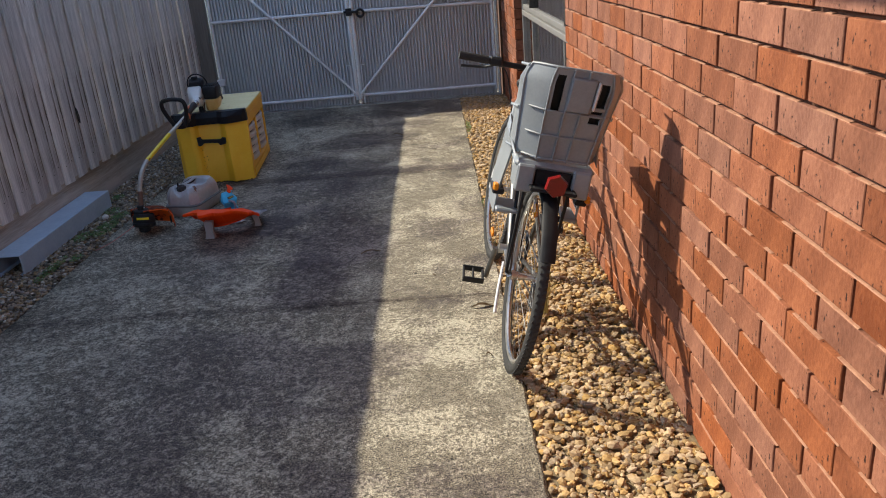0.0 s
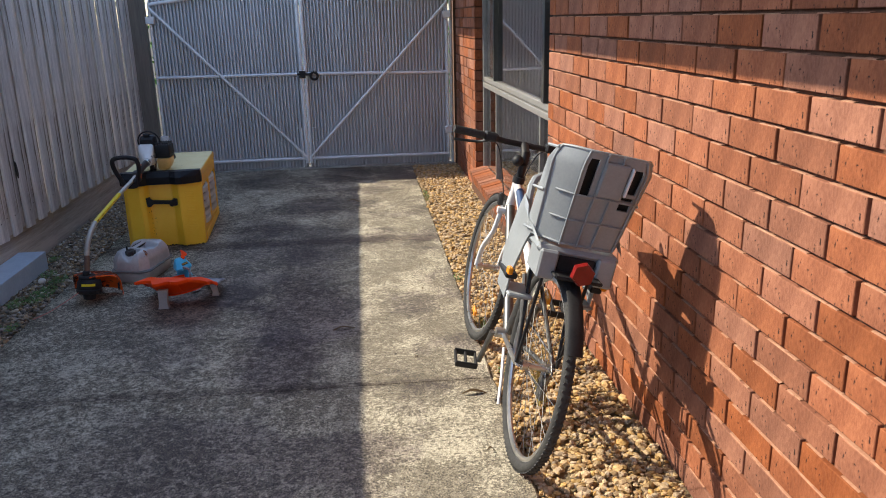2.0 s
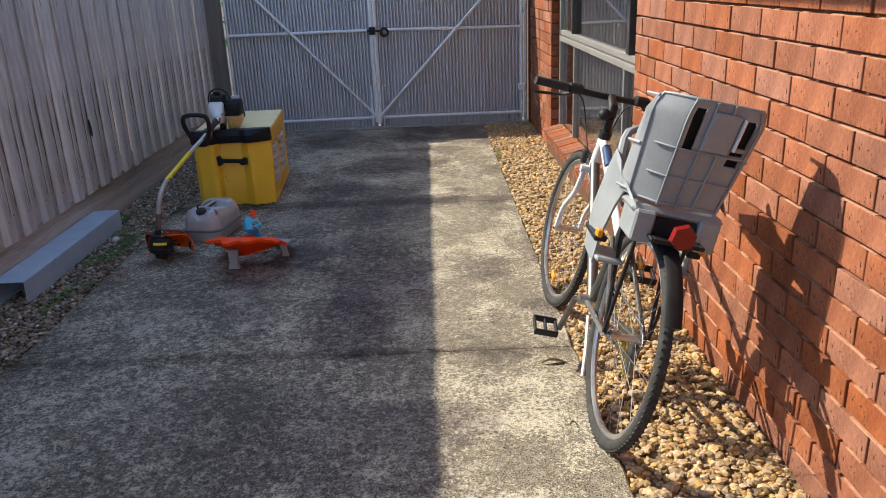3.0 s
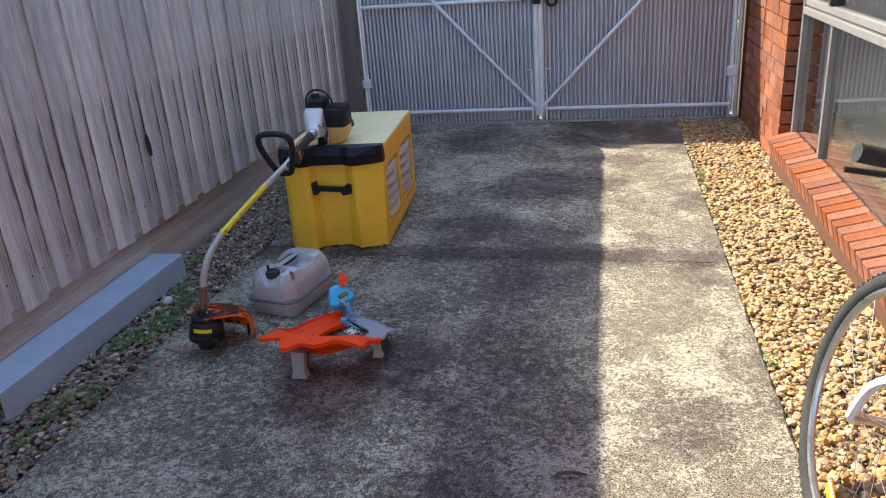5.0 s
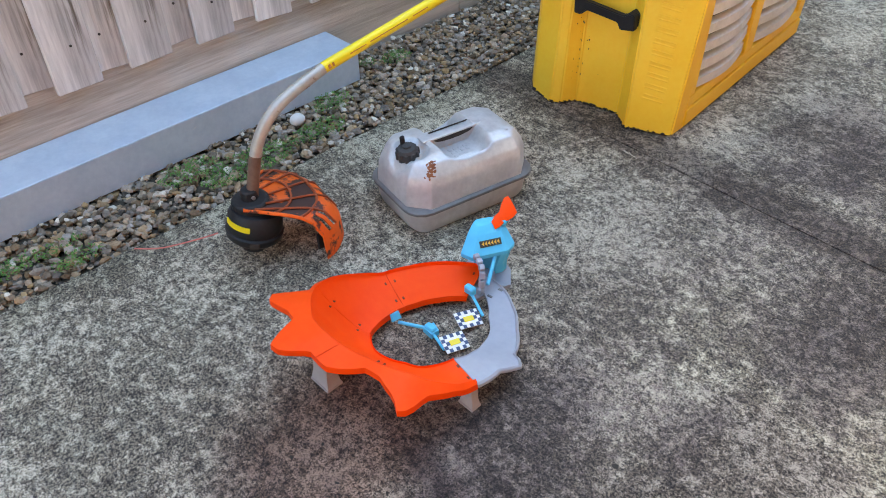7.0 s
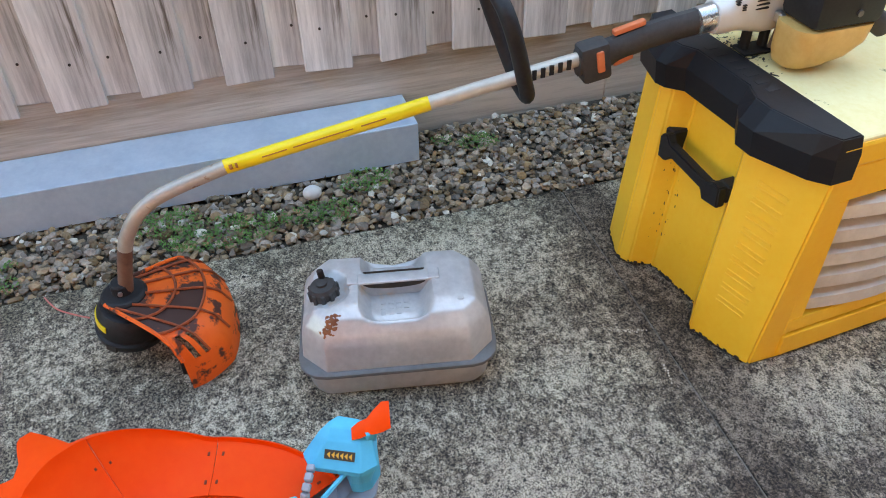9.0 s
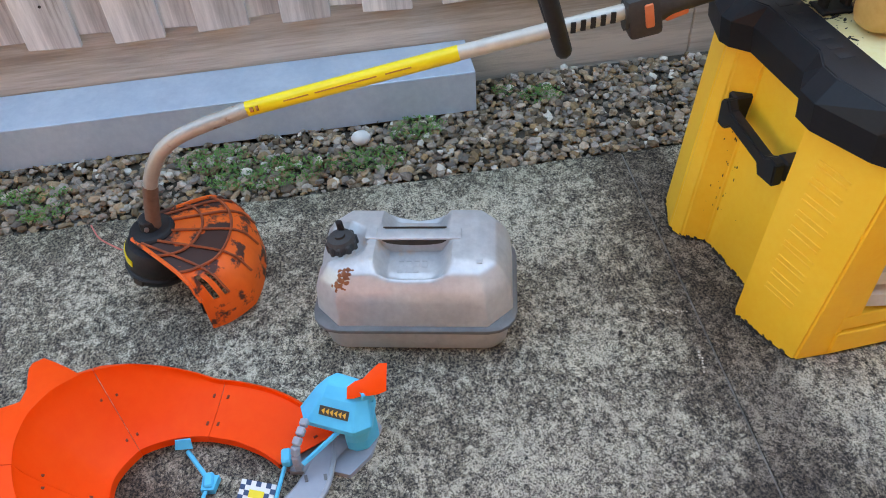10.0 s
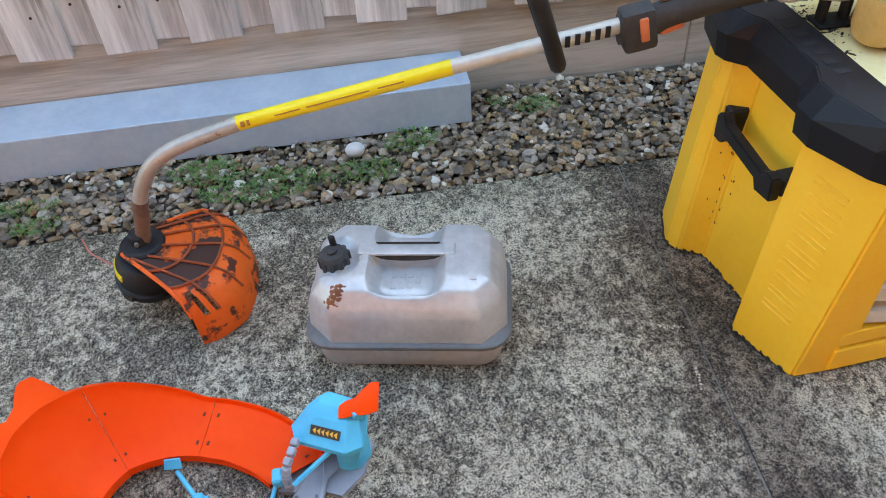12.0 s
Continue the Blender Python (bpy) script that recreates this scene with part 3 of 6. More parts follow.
# timber and metal window set back behind the brick face
win = tagged(part("window_1", boxed((1.0, 5.565, 0.16), (1.1, 5.605, 2.5), 0.003), M_DARKFRAME), "tall metal-framed window with sliding sash and lower fixed panes", "window", kind="structure")
part("jamb", boxed((1.0, 8.125, 0.16), (1.1, 8.165, 2.5), 0.003), M_ALU, win)
part("bottom_rail", boxed((1.01, 5.605, 0.16), (1.09, 8.125, 0.20), 0.003), M_ALU, win)
for z in (0.88, 0.925):
    part("transom", boxed((0.995 + (z > 0.9) * 0.012, 5.605, z), (1.09, 8.125, z + 0.038), 0.003), M_ALU, win)
part("head", boxed((1.0, 5.605, 2.4), (1.09, 8.125, 2.5), 0.003), M_ALU, win)
for y, w, mt in ((7.60, 0.035, M_DARKFRAME), (5.95, 0.055, M_DARKFRAME)):
    part("mullion", boxed((0.995, y - w / 2, 0.965), (1.075, y + w / 2, 2.4), 0.003), mt, win)
for y, w in ((7.55, 0.022), (6.05, 0.022)):
    part("lower_mullion", boxed((1.005, y - w / 2, 0.2), (1.075, y + w / 2, 0.88), 0.003), M_ALU, win)
for y0, y1, z0, z1, mt in ((5.605, 8.125, 0.2, 0.88, M_GLASS), (5.98, 7.58, 0.965, 2.4, M_GLASS), (7.62, 8.125, 0.965, 2.4, M_FROST), (5.605, 5.92, 0.965, 2.4, M_FROST)):
    part("pane", boxed((1.03, y0, z0), (1.036, y1, z1)), mt, win, "glass pane that mirrors the gate")
bm = boxed((1.12, 5.5, 0.1), (1.16, 8.3, 2.5))
tagged(part("curtain", bm, M_CURTAIN), "dim pale blind hanging behind the window glass", "blind")

# Unseen eave, sized to cast the wall's shade line; dark timber limits bounce
bm = boxed((-0.105, -4, 2.30), (1.6, 9.75, 2.34))
box(bm, (-0.125, -4, 2.285), (-0.10, 9.75, 2.42))
tagged(part("eave", bm, M_POST), "boarded roof eave that shades the wall's upper courses", "eave", kind="structure")

# ---- paling fence ----
fence = tagged(part("wall_west", boxed((FX - 0.03, -4, 0.3), (FX - 0.012, 10.2, 0.36)), M_TIMBER), "weathered grey timber paling fence with lapped boards", "fence", kind="structure")
part("rail", boxed((FX - 0.03, -4, 1.7), (FX - 0.012, 10.2, 1.78)), M_TIMBER, fence)
for y0, y1 in ((-4, 0.2), (0.203, 3.6), (3.603, 7.0), (7.003, 10.2)):
    part("plinth_board", boxed((FX - 0.035, y0, -0.03), (FX - 0.004, y1, 0.262), 0.003), M_PLINTH, fence, "pale horizontal timber plinth board")
palings = []
for kind in range(3):
    bm = boxed((0, -0.061, 0), (0.014, 0.061, 1.735), 0.0025)
    for v in bm.verts:
        v.co.y += 0.004 * noise.noise((v.co.z * 0.8, kind * 3.3, v.co.y * 20))
        if v.co.z < 0.1:
            v.co.z += 0.012 * noise.noise((v.co.y * 30, kind * 7.1, 0.3))
    me = bpy.data.meshes.new("paling")
    bm.to_mesh(me)
    bm.free()
    me.materials.append(M_TIMBER)
    palings.append(me)
y, i, nails = -3.95, 0, []
while y < 10.1:
    out = i % 2
    ob = new("paling", palings[rng.randrange(3)])
    ob.parent = fence
    ob.matrix_world = pose(FX - 0.008 + (0.019 if out else 0), y, 0.245 + rng.uniform(-0.006, 0.006) - (0.018 if out else 0), rng.uniform(-0.15, 0.15), rng.uniform(-0.15, 0.15), rng.uniform(-1.0, 1.0))
    for z in (0.345, 1.74):
        nails.append((FX + 0.0062 + (0.019 if out else 0), y + rng.uniform(-0.02, 0.02), z + rng.uniform(-0.012, 0.012)))
    y += 0.099 + rng.uniform(-0.004, 0.004)
    i += 1
bm = bmesh.new()
for p in nails:
    tube(bm, [p, (p[0] + 0.0022, p[1], p[2])], 0.0034, 8)
tagged(part("nail_head", bm, M_DIRT_SHADE, fence, "dark rusted nail heads"), kind="stuff")
bm = bmesh.new()
bmesh.ops.create_icosphere(bm, subdivisions=3, radius=1, matrix=pose(FX + 0.022, 6.51, 0.605, 7) @ Matrix.Diagonal((0.006, 0.015, 0.056, 1)))
part("knot", bm, M_DIRT_SHADE, fence, "dark split knot in a paling", True)
tagged(part("fence_post", boxed((-2.17, 9.42, -0.05), (-2.03, 9.52, 2.0), 0.006), M_POST), "dark weathered timber post beside the gate hinge", "post")

# ---- gates ----
def sheet(x0, x1, ztop):
    """A ribbed steel sheet with rounded crests; ztop gives the height along x."""
    bm = bmesh.new()
    pitch, prof = 0.0325, ((0.0, 0.045), (0.001, 0.004), (0.004, 0.0), (0.0125, 0.0), (0.0155, 0.004), (0.0165, 0.045))
    rows, x = [], x0
    while x < x1:
        for dx, dy in prof:
            if x + dx < x1:
                y, top = GY + 0.017 + dy, ztop(x + dx)
                rows.append([bm.verts.new(p) for p in ((x + dx, y, 0.008), (x + dx, y, top), (x + dx, y + 0.0015, top), (x + dx, y + 0.0015, 0.008))])
        x += pitch
    for a, b in zip(rows, rows[1:]):
        for i in range(4):
            bm.faces.new((a[i], b[i], b[(i + 1) % 4], a[(i + 1) % 4]))
    for r in (rows[0], rows[-1]):
        bm.faces.new(r)
    bmesh.ops.recalc_face_normals(bm, faces=bm.faces)
    return bm


def leaf(side):
    hinge, mid = (-1.985, -0.605) if side < 0 else (0.845, -0.565)
    g = tagged(new("gate_leaf"), "ribbed galvanised steel driveway gate leaf with pipe frame", "gate", "driveway gate leaves")
    g.matrix_world = pose(hinge, GY, 0)
    inv = pose(-hinge, -GY, 0)

    def p(name, bm, m, label="", smooth=True):
        bm.transform(inv)
        return part(name, bm, m, g, label, smooth)
    lo, hi = min(hinge, mid) - 0.01, max(hinge, mid) + 0.01
    p("ribbed_sheet", sheet(lo, hi, lambda x: 1.885 + 0.012 * math.sin(x * 40)), M_SHEET, smooth=False)
    zo, zi, y = 1.625, 1.80, GY
    p("hinge_stile", tubed([(hinge, y, 0.06), (hinge, y, zo + 0.02)], 0.013), M_GALV)
    p("lock_stile", tubed([(mid, y, 0.06), (mid, y, zi + 0.02)], 0.019), M_GALV)
    p("top_rail", tubed([(hinge, y, zo), (mid, y, zi)], 0.016), M_GALV)
    p("middle_rail", tubed([(hinge, y, 0.945 if side < 0 else 0.925), (mid, y, 0.945)], 0.015), M_GALV)
    p("bottom_rail", tubed([(hinge, y, 0.10), (mid, y, 0.105)], 0.016), M_GALV)
    p("brace", tubed([(hinge, y - 0.02, zo - 0.03), (mid, y - 0.02, 0.12)], 0.014), M_GALV)
    for z in (0.35, 1.48):
        p("hinge", boxed((hinge - 0.04, y - 0.03, z - 0.035), (hinge + 0.04, y + 0.01, z + 0.035), 0.006), M_GALV)
    p("drop_bolt", tubed([(mid + side * 0.035, y - 0.025, 0.02), (mid + side * 0.035, y - 0.025, 0.42), (mid + side * 0.07, y - 0.045, 0.42)], 0.007), M_GALV)
    return p


leaf(-1)
leaf(1)
latch = thing("gate_latch", pose(-0.585, GY - 0.03, 0.935), "black sliding gate latch with round padlock", "latch")
part("bolt_bar", tubed([(-0.06, 0, 0.01), (0.09, 0, 0.005)], 0.012), M_BLACK, latch)
part("bracket", boxed((-0.04, -0.01, -0.03), (0.02, 0.02, 0.04), 0.005), M_BLACK, latch)
bm = bmesh.new()
tube(bm, ring((0.105, -0.01, -0.01), (0, 1, 0), 0.035, 20), 0.012, 8, True)
part("ring_handle", bm, M_BLACK, latch, smooth=True)
# Thin white post stands in for the sunlit edge of the gate post
ob = part("gate_post", tubed([(0.885, GY + 0.01, -0.05), (0.885, GY + 0.01, 1.95)], 0.016, 12), M_LITPIPE, smooth=True)
tagged(ob, "galvanised round steel gate post set in concrete", "gate post")
# Plain dark block added for shaded brickwork; its shade is in the colour
tagged(part("wall_end", boxed((0.915, 9.47, -0.05), (1.2, 9.75, 2.5)), M_MORTAR), "plain dark block standing for shaded brickwork behind the gate post", "wall", kind="structure")

# greenery over the gates
rng2 = np.random.default_rng(9)
n = 5200
c = np.stack([rng2.uniform(-4.5, 3.5, n), rng2.uniform(13.2, 15.5, n), rng2.uniform(0.4, 2.75, n) + 0.35 * np.sin(rng2.uniform(0, 6, n))], 1)
a = rng2.normal(size=(n, 3))
a /= np.linalg.norm(a, axis=1)[:, None]
b = np.cross(a, rng2.normal(size=(n, 3)))
b /= np.linalg.norm(b, axis=1)[:, None]
s = rng2.uniform(0.03, 0.07, (n, 1))
quad = np.stack([c - a * s, c + b * s * 0.5, c + a * s, c - b * s * 0.5], 1)
me = bpy.data.meshes.new("hedge")
me.from_pydata(quad.reshape(-1, 3), [], (np.arange(n)[:, None] * 4 + np.arange(4)).tolist())
me.materials.append(M_LEAF)
tagged(new("hedge", me), "sunlit green shrubs beyond the gates", "shrub", kind="stuff")

# ---- moss, weeds, twigs ----
def weeds(name, patches, per, size, seed, label):
    r = np.random.default_rng(seed)
    vs, fs = [], []
    for x, y, rx, ry in patches:
        for _ in range(int(per * rx * ry * 1e4)):
            t, q = r.uniform(0, 6.28), math.sqrt(r.uniform(0, 1))
            px, py = x + rx * q * math.cos(t), y + ry * q * math.sin(t)
            if r.uniform() < 0.25 + 0.5 * noise.noise((px * 25, py * 25, 1.0)):
                continue
            h, w, t2 = r.uniform(0.4, 1) * size, r.uniform(0.3, 0.6) * size, r.uniform(0, 6.28)
            d = Vector((math.cos(t2), math.sin(t2), 0))
            e = Vector((-d.y, d.x, 0)) * w * 0.5
            o = Vector((px, py, 0.004 + r.uniform(0, 0.012)))
            k = len(vs)
            vs += [o, o + d * h * 0.6 + e + Vector((0, 0, h * 0.45)), o + d * h + Vector((0, 0, h * 0.5)), o + d * h * 0.6 - e + Vector((0, 0, h * 0.45))]
            fs.append((k, k + 1, k + 2, k + 3))
    me = bpy.data.meshes.new(name)
    me.from_pydata([tuple(v) for v in vs], [], fs)
    me.materials.append(M_LEAF)
    return tagged(new(name, me), label, "weeds", kind="stuff")


weeds("weeds", [(-1.87, 5.86, 0.06, 0.15), (-1.87, 6.1, 0.05, 0.09), (-1.95, 5.72, 0.05, 0.09), (-1.97, 6.22, 0.05, 0.07), (-2.05, 6.55, 0.04, 0.06), (-1.83, 5.35, 0.03, 0.06), (-1.9, 5.2, 0.03, 0.2), (-2.09, 6.46, 0.03, 0.03)], 11.0, 0.0105, 3, "low green weeds creeping through the pebbles")
weeds("weeds", [(0.49, 5.05, 0.03, 0.08), (0.47, 7.9, 0.02, 0.25), (0.47, 5.75, 0.025, 0.06), (0.50, 4.5, 0.03, 0.05)], 4.0, 0.014, 4, "small green weeds at the concrete's edge")

# ---- steel beam by the fence ----
beam = thing("steel_beam", pose(-2.11, 5.17, 0), "galvanised hollow steel channel lying on the pebbles by the fence", "steel beam")
w, h, t, L = 0.08, 0.112, 0.004, 1.21
bm = bmesh.new()
box(bm, (-w, 0, h - t), (w, L, h), 0.0015)
box(bm, (w - t, 0, 0), (w, L, h - t), 0.0)
box(bm, (-w, 0, 0), (-w + t, L, h - t), 0.0)
part("channel", bm, M_BEAM, beam)
bm = bmesh.new()
box(bm, (w - 0.03, 0, 0), (w - t, L, t))
box(bm, (-w + t, 0, 0), (-w + 0.03, L, t))
part("lip", bm, M_BEAM, beam)

# ---- yellow tool box ----
tb = thing("tool_box", pose(-1.14, 6.797, 0, 0, 0, 4), "battered yellow steel tool box with black end cap and slats", "tool box")
BW, BL, BZ = 0.497, 0.86, 0.445
bm = bmesh.new()
# front end with its two corner columns, leaning back towards the lid
low = [(0.0, -0.012), (0.0, 0.06), (-BW, 0.06), (-BW, 0.0), (-0.459, -0.047), (-0.374, -0.077), (-0.345, -0.064), (-0.318, -0.021), (-0.183, -0.006), (-0.126, -0.060), (-0.016, -0.019)]
upp = [(0.006, 0.03), (0.006, 0.06), (-BW, 0.06), (-BW, 0.02), (-0.475, 0.0), (-0.388, -0.029), (-0.362, -0.018), (-0.338, 0.022), (-0.187, 0.022), (-0.142, -0.021), (-0.014, 0.022)]
prism(bm, low, 0.0, BZ, top=upp)
bmesh.ops.bevel(bm, geom=[e for e in bm.edges if abs(e.verts[0].co.z - e.verts[1].co.z) > 0.3 and e.verts[0].co.y < 0.05], offset=0.004, segments=2, affect="EDGES")
for v in bm.verts:
    if v.co.z < 0.01 and v.co.y < 0.04:
        v.co.z += 0.004 + 0.004 * noise.noise((v.co.x * 60, v.co.y * 60, 2))
front = part("end_panel", bm, M_YELLOW, tb, "yellow end panel with two corner columns")
bm = bmesh.new()
box(bm, (-BW, 0.05, 0.01), (-BW + 0.012, BL, BZ), 0.002)
box(bm, (-BW, BL - 0.012, 0.01), (0, BL, BZ), 0.002)
part("back_panel", bm, M_YELLOW, tb)
bm = bmesh.new()
for lo, hi in (((-0.02, 0.05, 0.375), (0.004, BL, BZ)), ((-0.02, 0.05, 0.065), (0.002, BL, 0.10)), ((-0.02, 0.05, 0.008), (0.006, BL, 0.06)),
               ((-0.02, 0.40, 0.10), (0.003, 0.455, 0.375)), ((-0.02, BL - 0.05, 0.10), (0.003, BL, 0.375)), ((-0.02, 0.05, 0.10), (0.002, 0.085, 0.375))):
    box(bm, lo, hi, 0.002)
part("side_frame", bm, M_YELLOW, tb)
# Unseen dark sheet added as the shade behind the slats
part("inner_panel", boxed((-0.045, 0.05, 0.02), (-0.03, BL - 0.01, 0.42)), M_DIRT_SHADE, tb)
for y0, y1 in ((0.087, 0.40), (0.457, BL - 0.05)):
    for k in range(5):
        z = 0.106 + k * 0.0535
        bm = bmesh.new()
        pts = [(-0.016 + 0.022 * math.sin(math.pi * i / 8), y0 + (y1 - y0) * i / 8, z) for i in range(9)]
        rows = []
        for x, y, zz in pts:
            rows.append([bm.verts.new(p) for p in ((x - 0.010, y, zz + 0.040), (x + 0.008, y, zz + 0.031), (x + 0.010, y, zz + 0.005), (x - 0.004, y, zz))])
        for a, b in zip(rows, rows[1:]):
            for i in range(3):
                bm.faces.new((a[i], b[i], b[i + 1], a[i + 1]))
        bmesh.ops.recalc_face_normals(bm, faces=bm.faces)
        bmesh.ops.solidify(bm, geom=bm.faces[:], thickness=0.002)
        part("slat", bm, M_SLAT, tb, "worn pale metal louvre slat", smooth=True)
bm = boxed((-BW - 0.004, 0.02, BZ), (0.007, BL + 0.012, 0.493), 0.008, segs=2)
lid = part("lid", bm, M_YELLOW, tb, "yellow steel lid with a paler top")
# Top skin is a paler yellow than the lid's skirt
part("lid_top", boxed((-BW + 0.002, 0.05, 0.488), (0.003, BL + 0.006, 0.497), 0.005, segs=2), M_LID, lid, "pale yellow top skin with dirt")
bm = bmesh.new()
capo = [(0.008, 0.062), (-BW - 0.014, 0.062), (-BW - 0.014, 0.01), (-0.478, -0.022), (-0.388, -0.046), (-0.365, -0.040), (-0.337, -0.014), (-0.190, -0.012), (-0.150, -0.042), (-0.112, -0.042), (-0.020, -0.004), (0.008, 0.02)]
capm = [(x, y if y > 0.05 else y - 0.006) for x, y in capo]
capi = [(x * 0.985 - 0.003, 0.055 if y > 0.05 else y * 0.6 + 0.004) for x, y in capo]
loft(bm, [(capo, 0.424), (capm, 0.472), (capi, 0.508)])
bmesh.ops.bevel(bm, geom=[e for e in bm.edges if min(v.co.z for v in e.verts) > 0.507], offset=0.002, segments=2, affect="EDGES")
cap = part("end_cap", bm, M_CAP, tb, "black plastic end cap along the lid")
bm = bmesh.new()
for i in range(7):
    box(bm, (-0.34 + i * 0.028, 0.010, 0.5070), (-0.326 + i * 0.028, 0.034, 0.5086), 0.0003)
tagged(part("raised_mark", bm, M_BLACK, cap), kind="stuff")
bm = bmesh.new()
for i in range(9):
    f = (0.10 + i * 0.032) / BZ
    c = Vector((-0.126 + 0.060, -0.0385, 0)).lerp(Vector((-0.142 + 0.066, 0.0, BZ)), f)
    for k in range(2):
        box(bm, (-0.030, -0.0012, -0.003 + k * 0.012), (0.030, 0.0012, 0.003 + k * 0.012), 0.0009, Matrix.Translation(c) @ Matrix.Rotation(radians(20), 4, "Z") @ Matrix.Rotation(radians(8), 4, "Y"))
tagged(part("raised_mark", bm, M_YELLOW, front), kind="stuff")
bm = bmesh.new()
side = [(-0.346, 0.282), (-0.348, 0.330), (-0.328, 0.342), (-0.314, 0.326), (-0.190, 0.318), (-0.176, 0.328), (-0.156, 0.326), (-0.152, 0.284), (-0.196, 0.276), (-0.206, 0.294), (-0.306, 0.300), (-0.324, 0.282)]
ends = [[bm.verts.new((x, y + 0.08 * (x + 0.352) * -0.2, z)) for x, z in side] for y in (-0.042, -0.022)]
bm.faces.new(ends[0][::-1])
bm.faces.new(ends[1])
for i in range(len(side)):
    j = (i + 1) % len(side)
    bm.faces.new((ends[0][i], ends[0][j], ends[1][j], ends[1][i]))
bmesh.ops.recalc_face_normals(bm, faces=bm.faces)
bmesh.ops.bevel(bm, geom=bm.edges[:], offset=0.003, segments=2, affect="EDGES")
hd = part("carry_handle", bm, M_BLACK, tb, "black plastic carry handle")
part("handle_mount", boxed((-0.365, -0.024, 0.280), (-0.330, 0.012, 0.340), 0.004), M_BLACK, hd)
part("handle_mount", boxed((-0.186, -0.024, 0.286), (-0.154, 0.010, 0.324), 0.004), M_BLACK, hd)
bm = bmesh.new()
rr = random.Random(12)
foot = [(-0.459, -0.047), (-0.374, -0.077), (-0.345, -0.064), (-0.318, -0.021), (-0.183, -0.006), (-0.126, -0.060), (-0.016, -0.019)]
for (xa, ya0), (xb, yb0) in zip(foot, foot[1:]):
    for i in range(int(math.hypot(xb - xa, yb0 - ya0) / 0.0035)):
        f = rr.random()
        s = 0.0012 + 0.0035 * rr.random() ** 2
        bmesh.ops.create_icosphere(bm, subdivisions=1, radius=s, matrix=Matrix.Translation((xa + (xb - xa) * f, ya0 + (yb0 - ya0) * f - 0.001, 0.003 + 0.006 * rr.random() ** 2)) @ Matrix.Diagonal((1.7, 0.7, 0.9, 1)))
tagged(part("caked_dirt", bm, M_DIRT_SHADE, tb, "black caked dirt along the lower edge"), kind="stuff")
bm = bmesh.new()
for i in range(70):
    s = 0.0005 + 0.0017 * rr.random() ** 3
    z = 0.06 + rr.random() * 0.2
    f = rr.random() ** 2 * (1 if i % 2 else -0.5)
    g = z / BZ
    x, y = -0.318 - 0.020 * g + (0.07 * f if f > 0 else 0.027 * f), -0.0215 + 0.042 * g + (0.004 * f if f > 0 else 0.043 * f)
    bmesh.ops.create_icosphere(bm, subdivisions=1, radius=s, matrix=Matrix.Translation((x, y, z)) @ Matrix.Diagonal((1, 0.5, 1 + 2 * rr.random(), 1)))
tagged(part("mud_specks", bm, M_DIRT_SHADE, tb), kind="stuff")
bm = bmesh.new()
for i in range(120):
    s = 0.0008 + 0.0028 * rr.random() ** 2
    bmesh.ops.create_icosphere(bm, subdivisions=1, radius=s, matrix=Matrix.Translation((-0.33 + rr.gauss(0, 0.05), 0.066 + abs(rr.gauss(0, 0.025)), 0.4975)) @ Matrix.Rotation(rr.random() * 6, 4, "Z") @ Matrix.Diagonal((2.4, 0.8, 0.25, 1)))
tagged(part("dead_leaves", bm, M_DIRT_SHADE), "dark leaf scraps on the tool box lid", "leaf litter").matrix_world = tb.matrix_world

# ---- metal fuel can lying on its side ----
can = thing("fuel_can", pose(-1.392, 6.155, 0, 0, 0, -11.5), "dented grey-painted steel fuel can with rust spot, lying flat", "fuel can")


bm = loft(bmesh.new(), [(rounded(0.098, 0.158, 0.03), 0.0), (rounded(0.106, 0.168, 0.045), 0.010), (rounded(0.113, 0.177, 0.05), 0.066)])
part("lower_half", bm, M_CAN, can, smooth=True)
# upper half as a height field, with the grip recess and the notch at the back
bm = bmesh.new()
nx, ny = 64, 92
HX, HY = 0.113, 0.177


def ease(f):
    f = min(1.0, max(0.0, f))
    return f * f * (3 - 2 * f)


def can_height(u, v):
    """Height over the flange of the upper shell at u, v in -1..1."""
    x, y = u * HX, v * HY
    d = min(HX - abs(x), HY - abs(y), (HX + HY - abs(x) - abs(y) - 0.045) * 0.7071)
    base = 0.0
    for d0, z0, d1, z1 in ((0.0, 0.0, 0.005, 0.058), (0.005, 0.058, 0.012, 0.078), (0.012, 0.078, 0.030, 0.105), (0.030, 0.105, 0.042, 0.110), (0.042, 0.110, 1.0, 0.114)):
        if d >= d0:
            base = z0 + (z1 - z0) * min(1.0, (d - d0) / (min(d1, 0.06) - d0))
    well = ((abs(x - 0.028) / 0.064) ** 5 + (abs(y - 0.002) / 0.070) ** 5) ** 0.2
    rear = ((abs(x + 0.060) / 0.046) ** 5 + (abs(y - 0.002) / 0.064) ** 5) ** 0.2
    dip = max(0.034 * ease(1 - (well - 0.62) / 0.38), 0.032 * ease(1 - (rear - 0.62) / 0.38))
    base -= dip * (base > 0.05)
    groove = abs(math.hypot(x - 0.005, y + 0.128) - 0.045)
    base -= 0.004 * max(0.0, 1 - groove / 0.006) * (y > -0.125) * (base > 0.1)
    notch = max(0, (-u - 0.72) / 0.28) * max(0, 1 - abs(y) / 0.055)
    base -= 0.016 * notch * (base > 0.04)
    spout = math.hypot(x - 0.005, y + 0.128)
    base -= 0.016 * (1 - min(1, max(0, (spout - 0.036) / 0.012))) * (base > 0.05)
    return max(base, 0.0) + 0.0012 * noise.noise((x * 30, y * 30, 4))


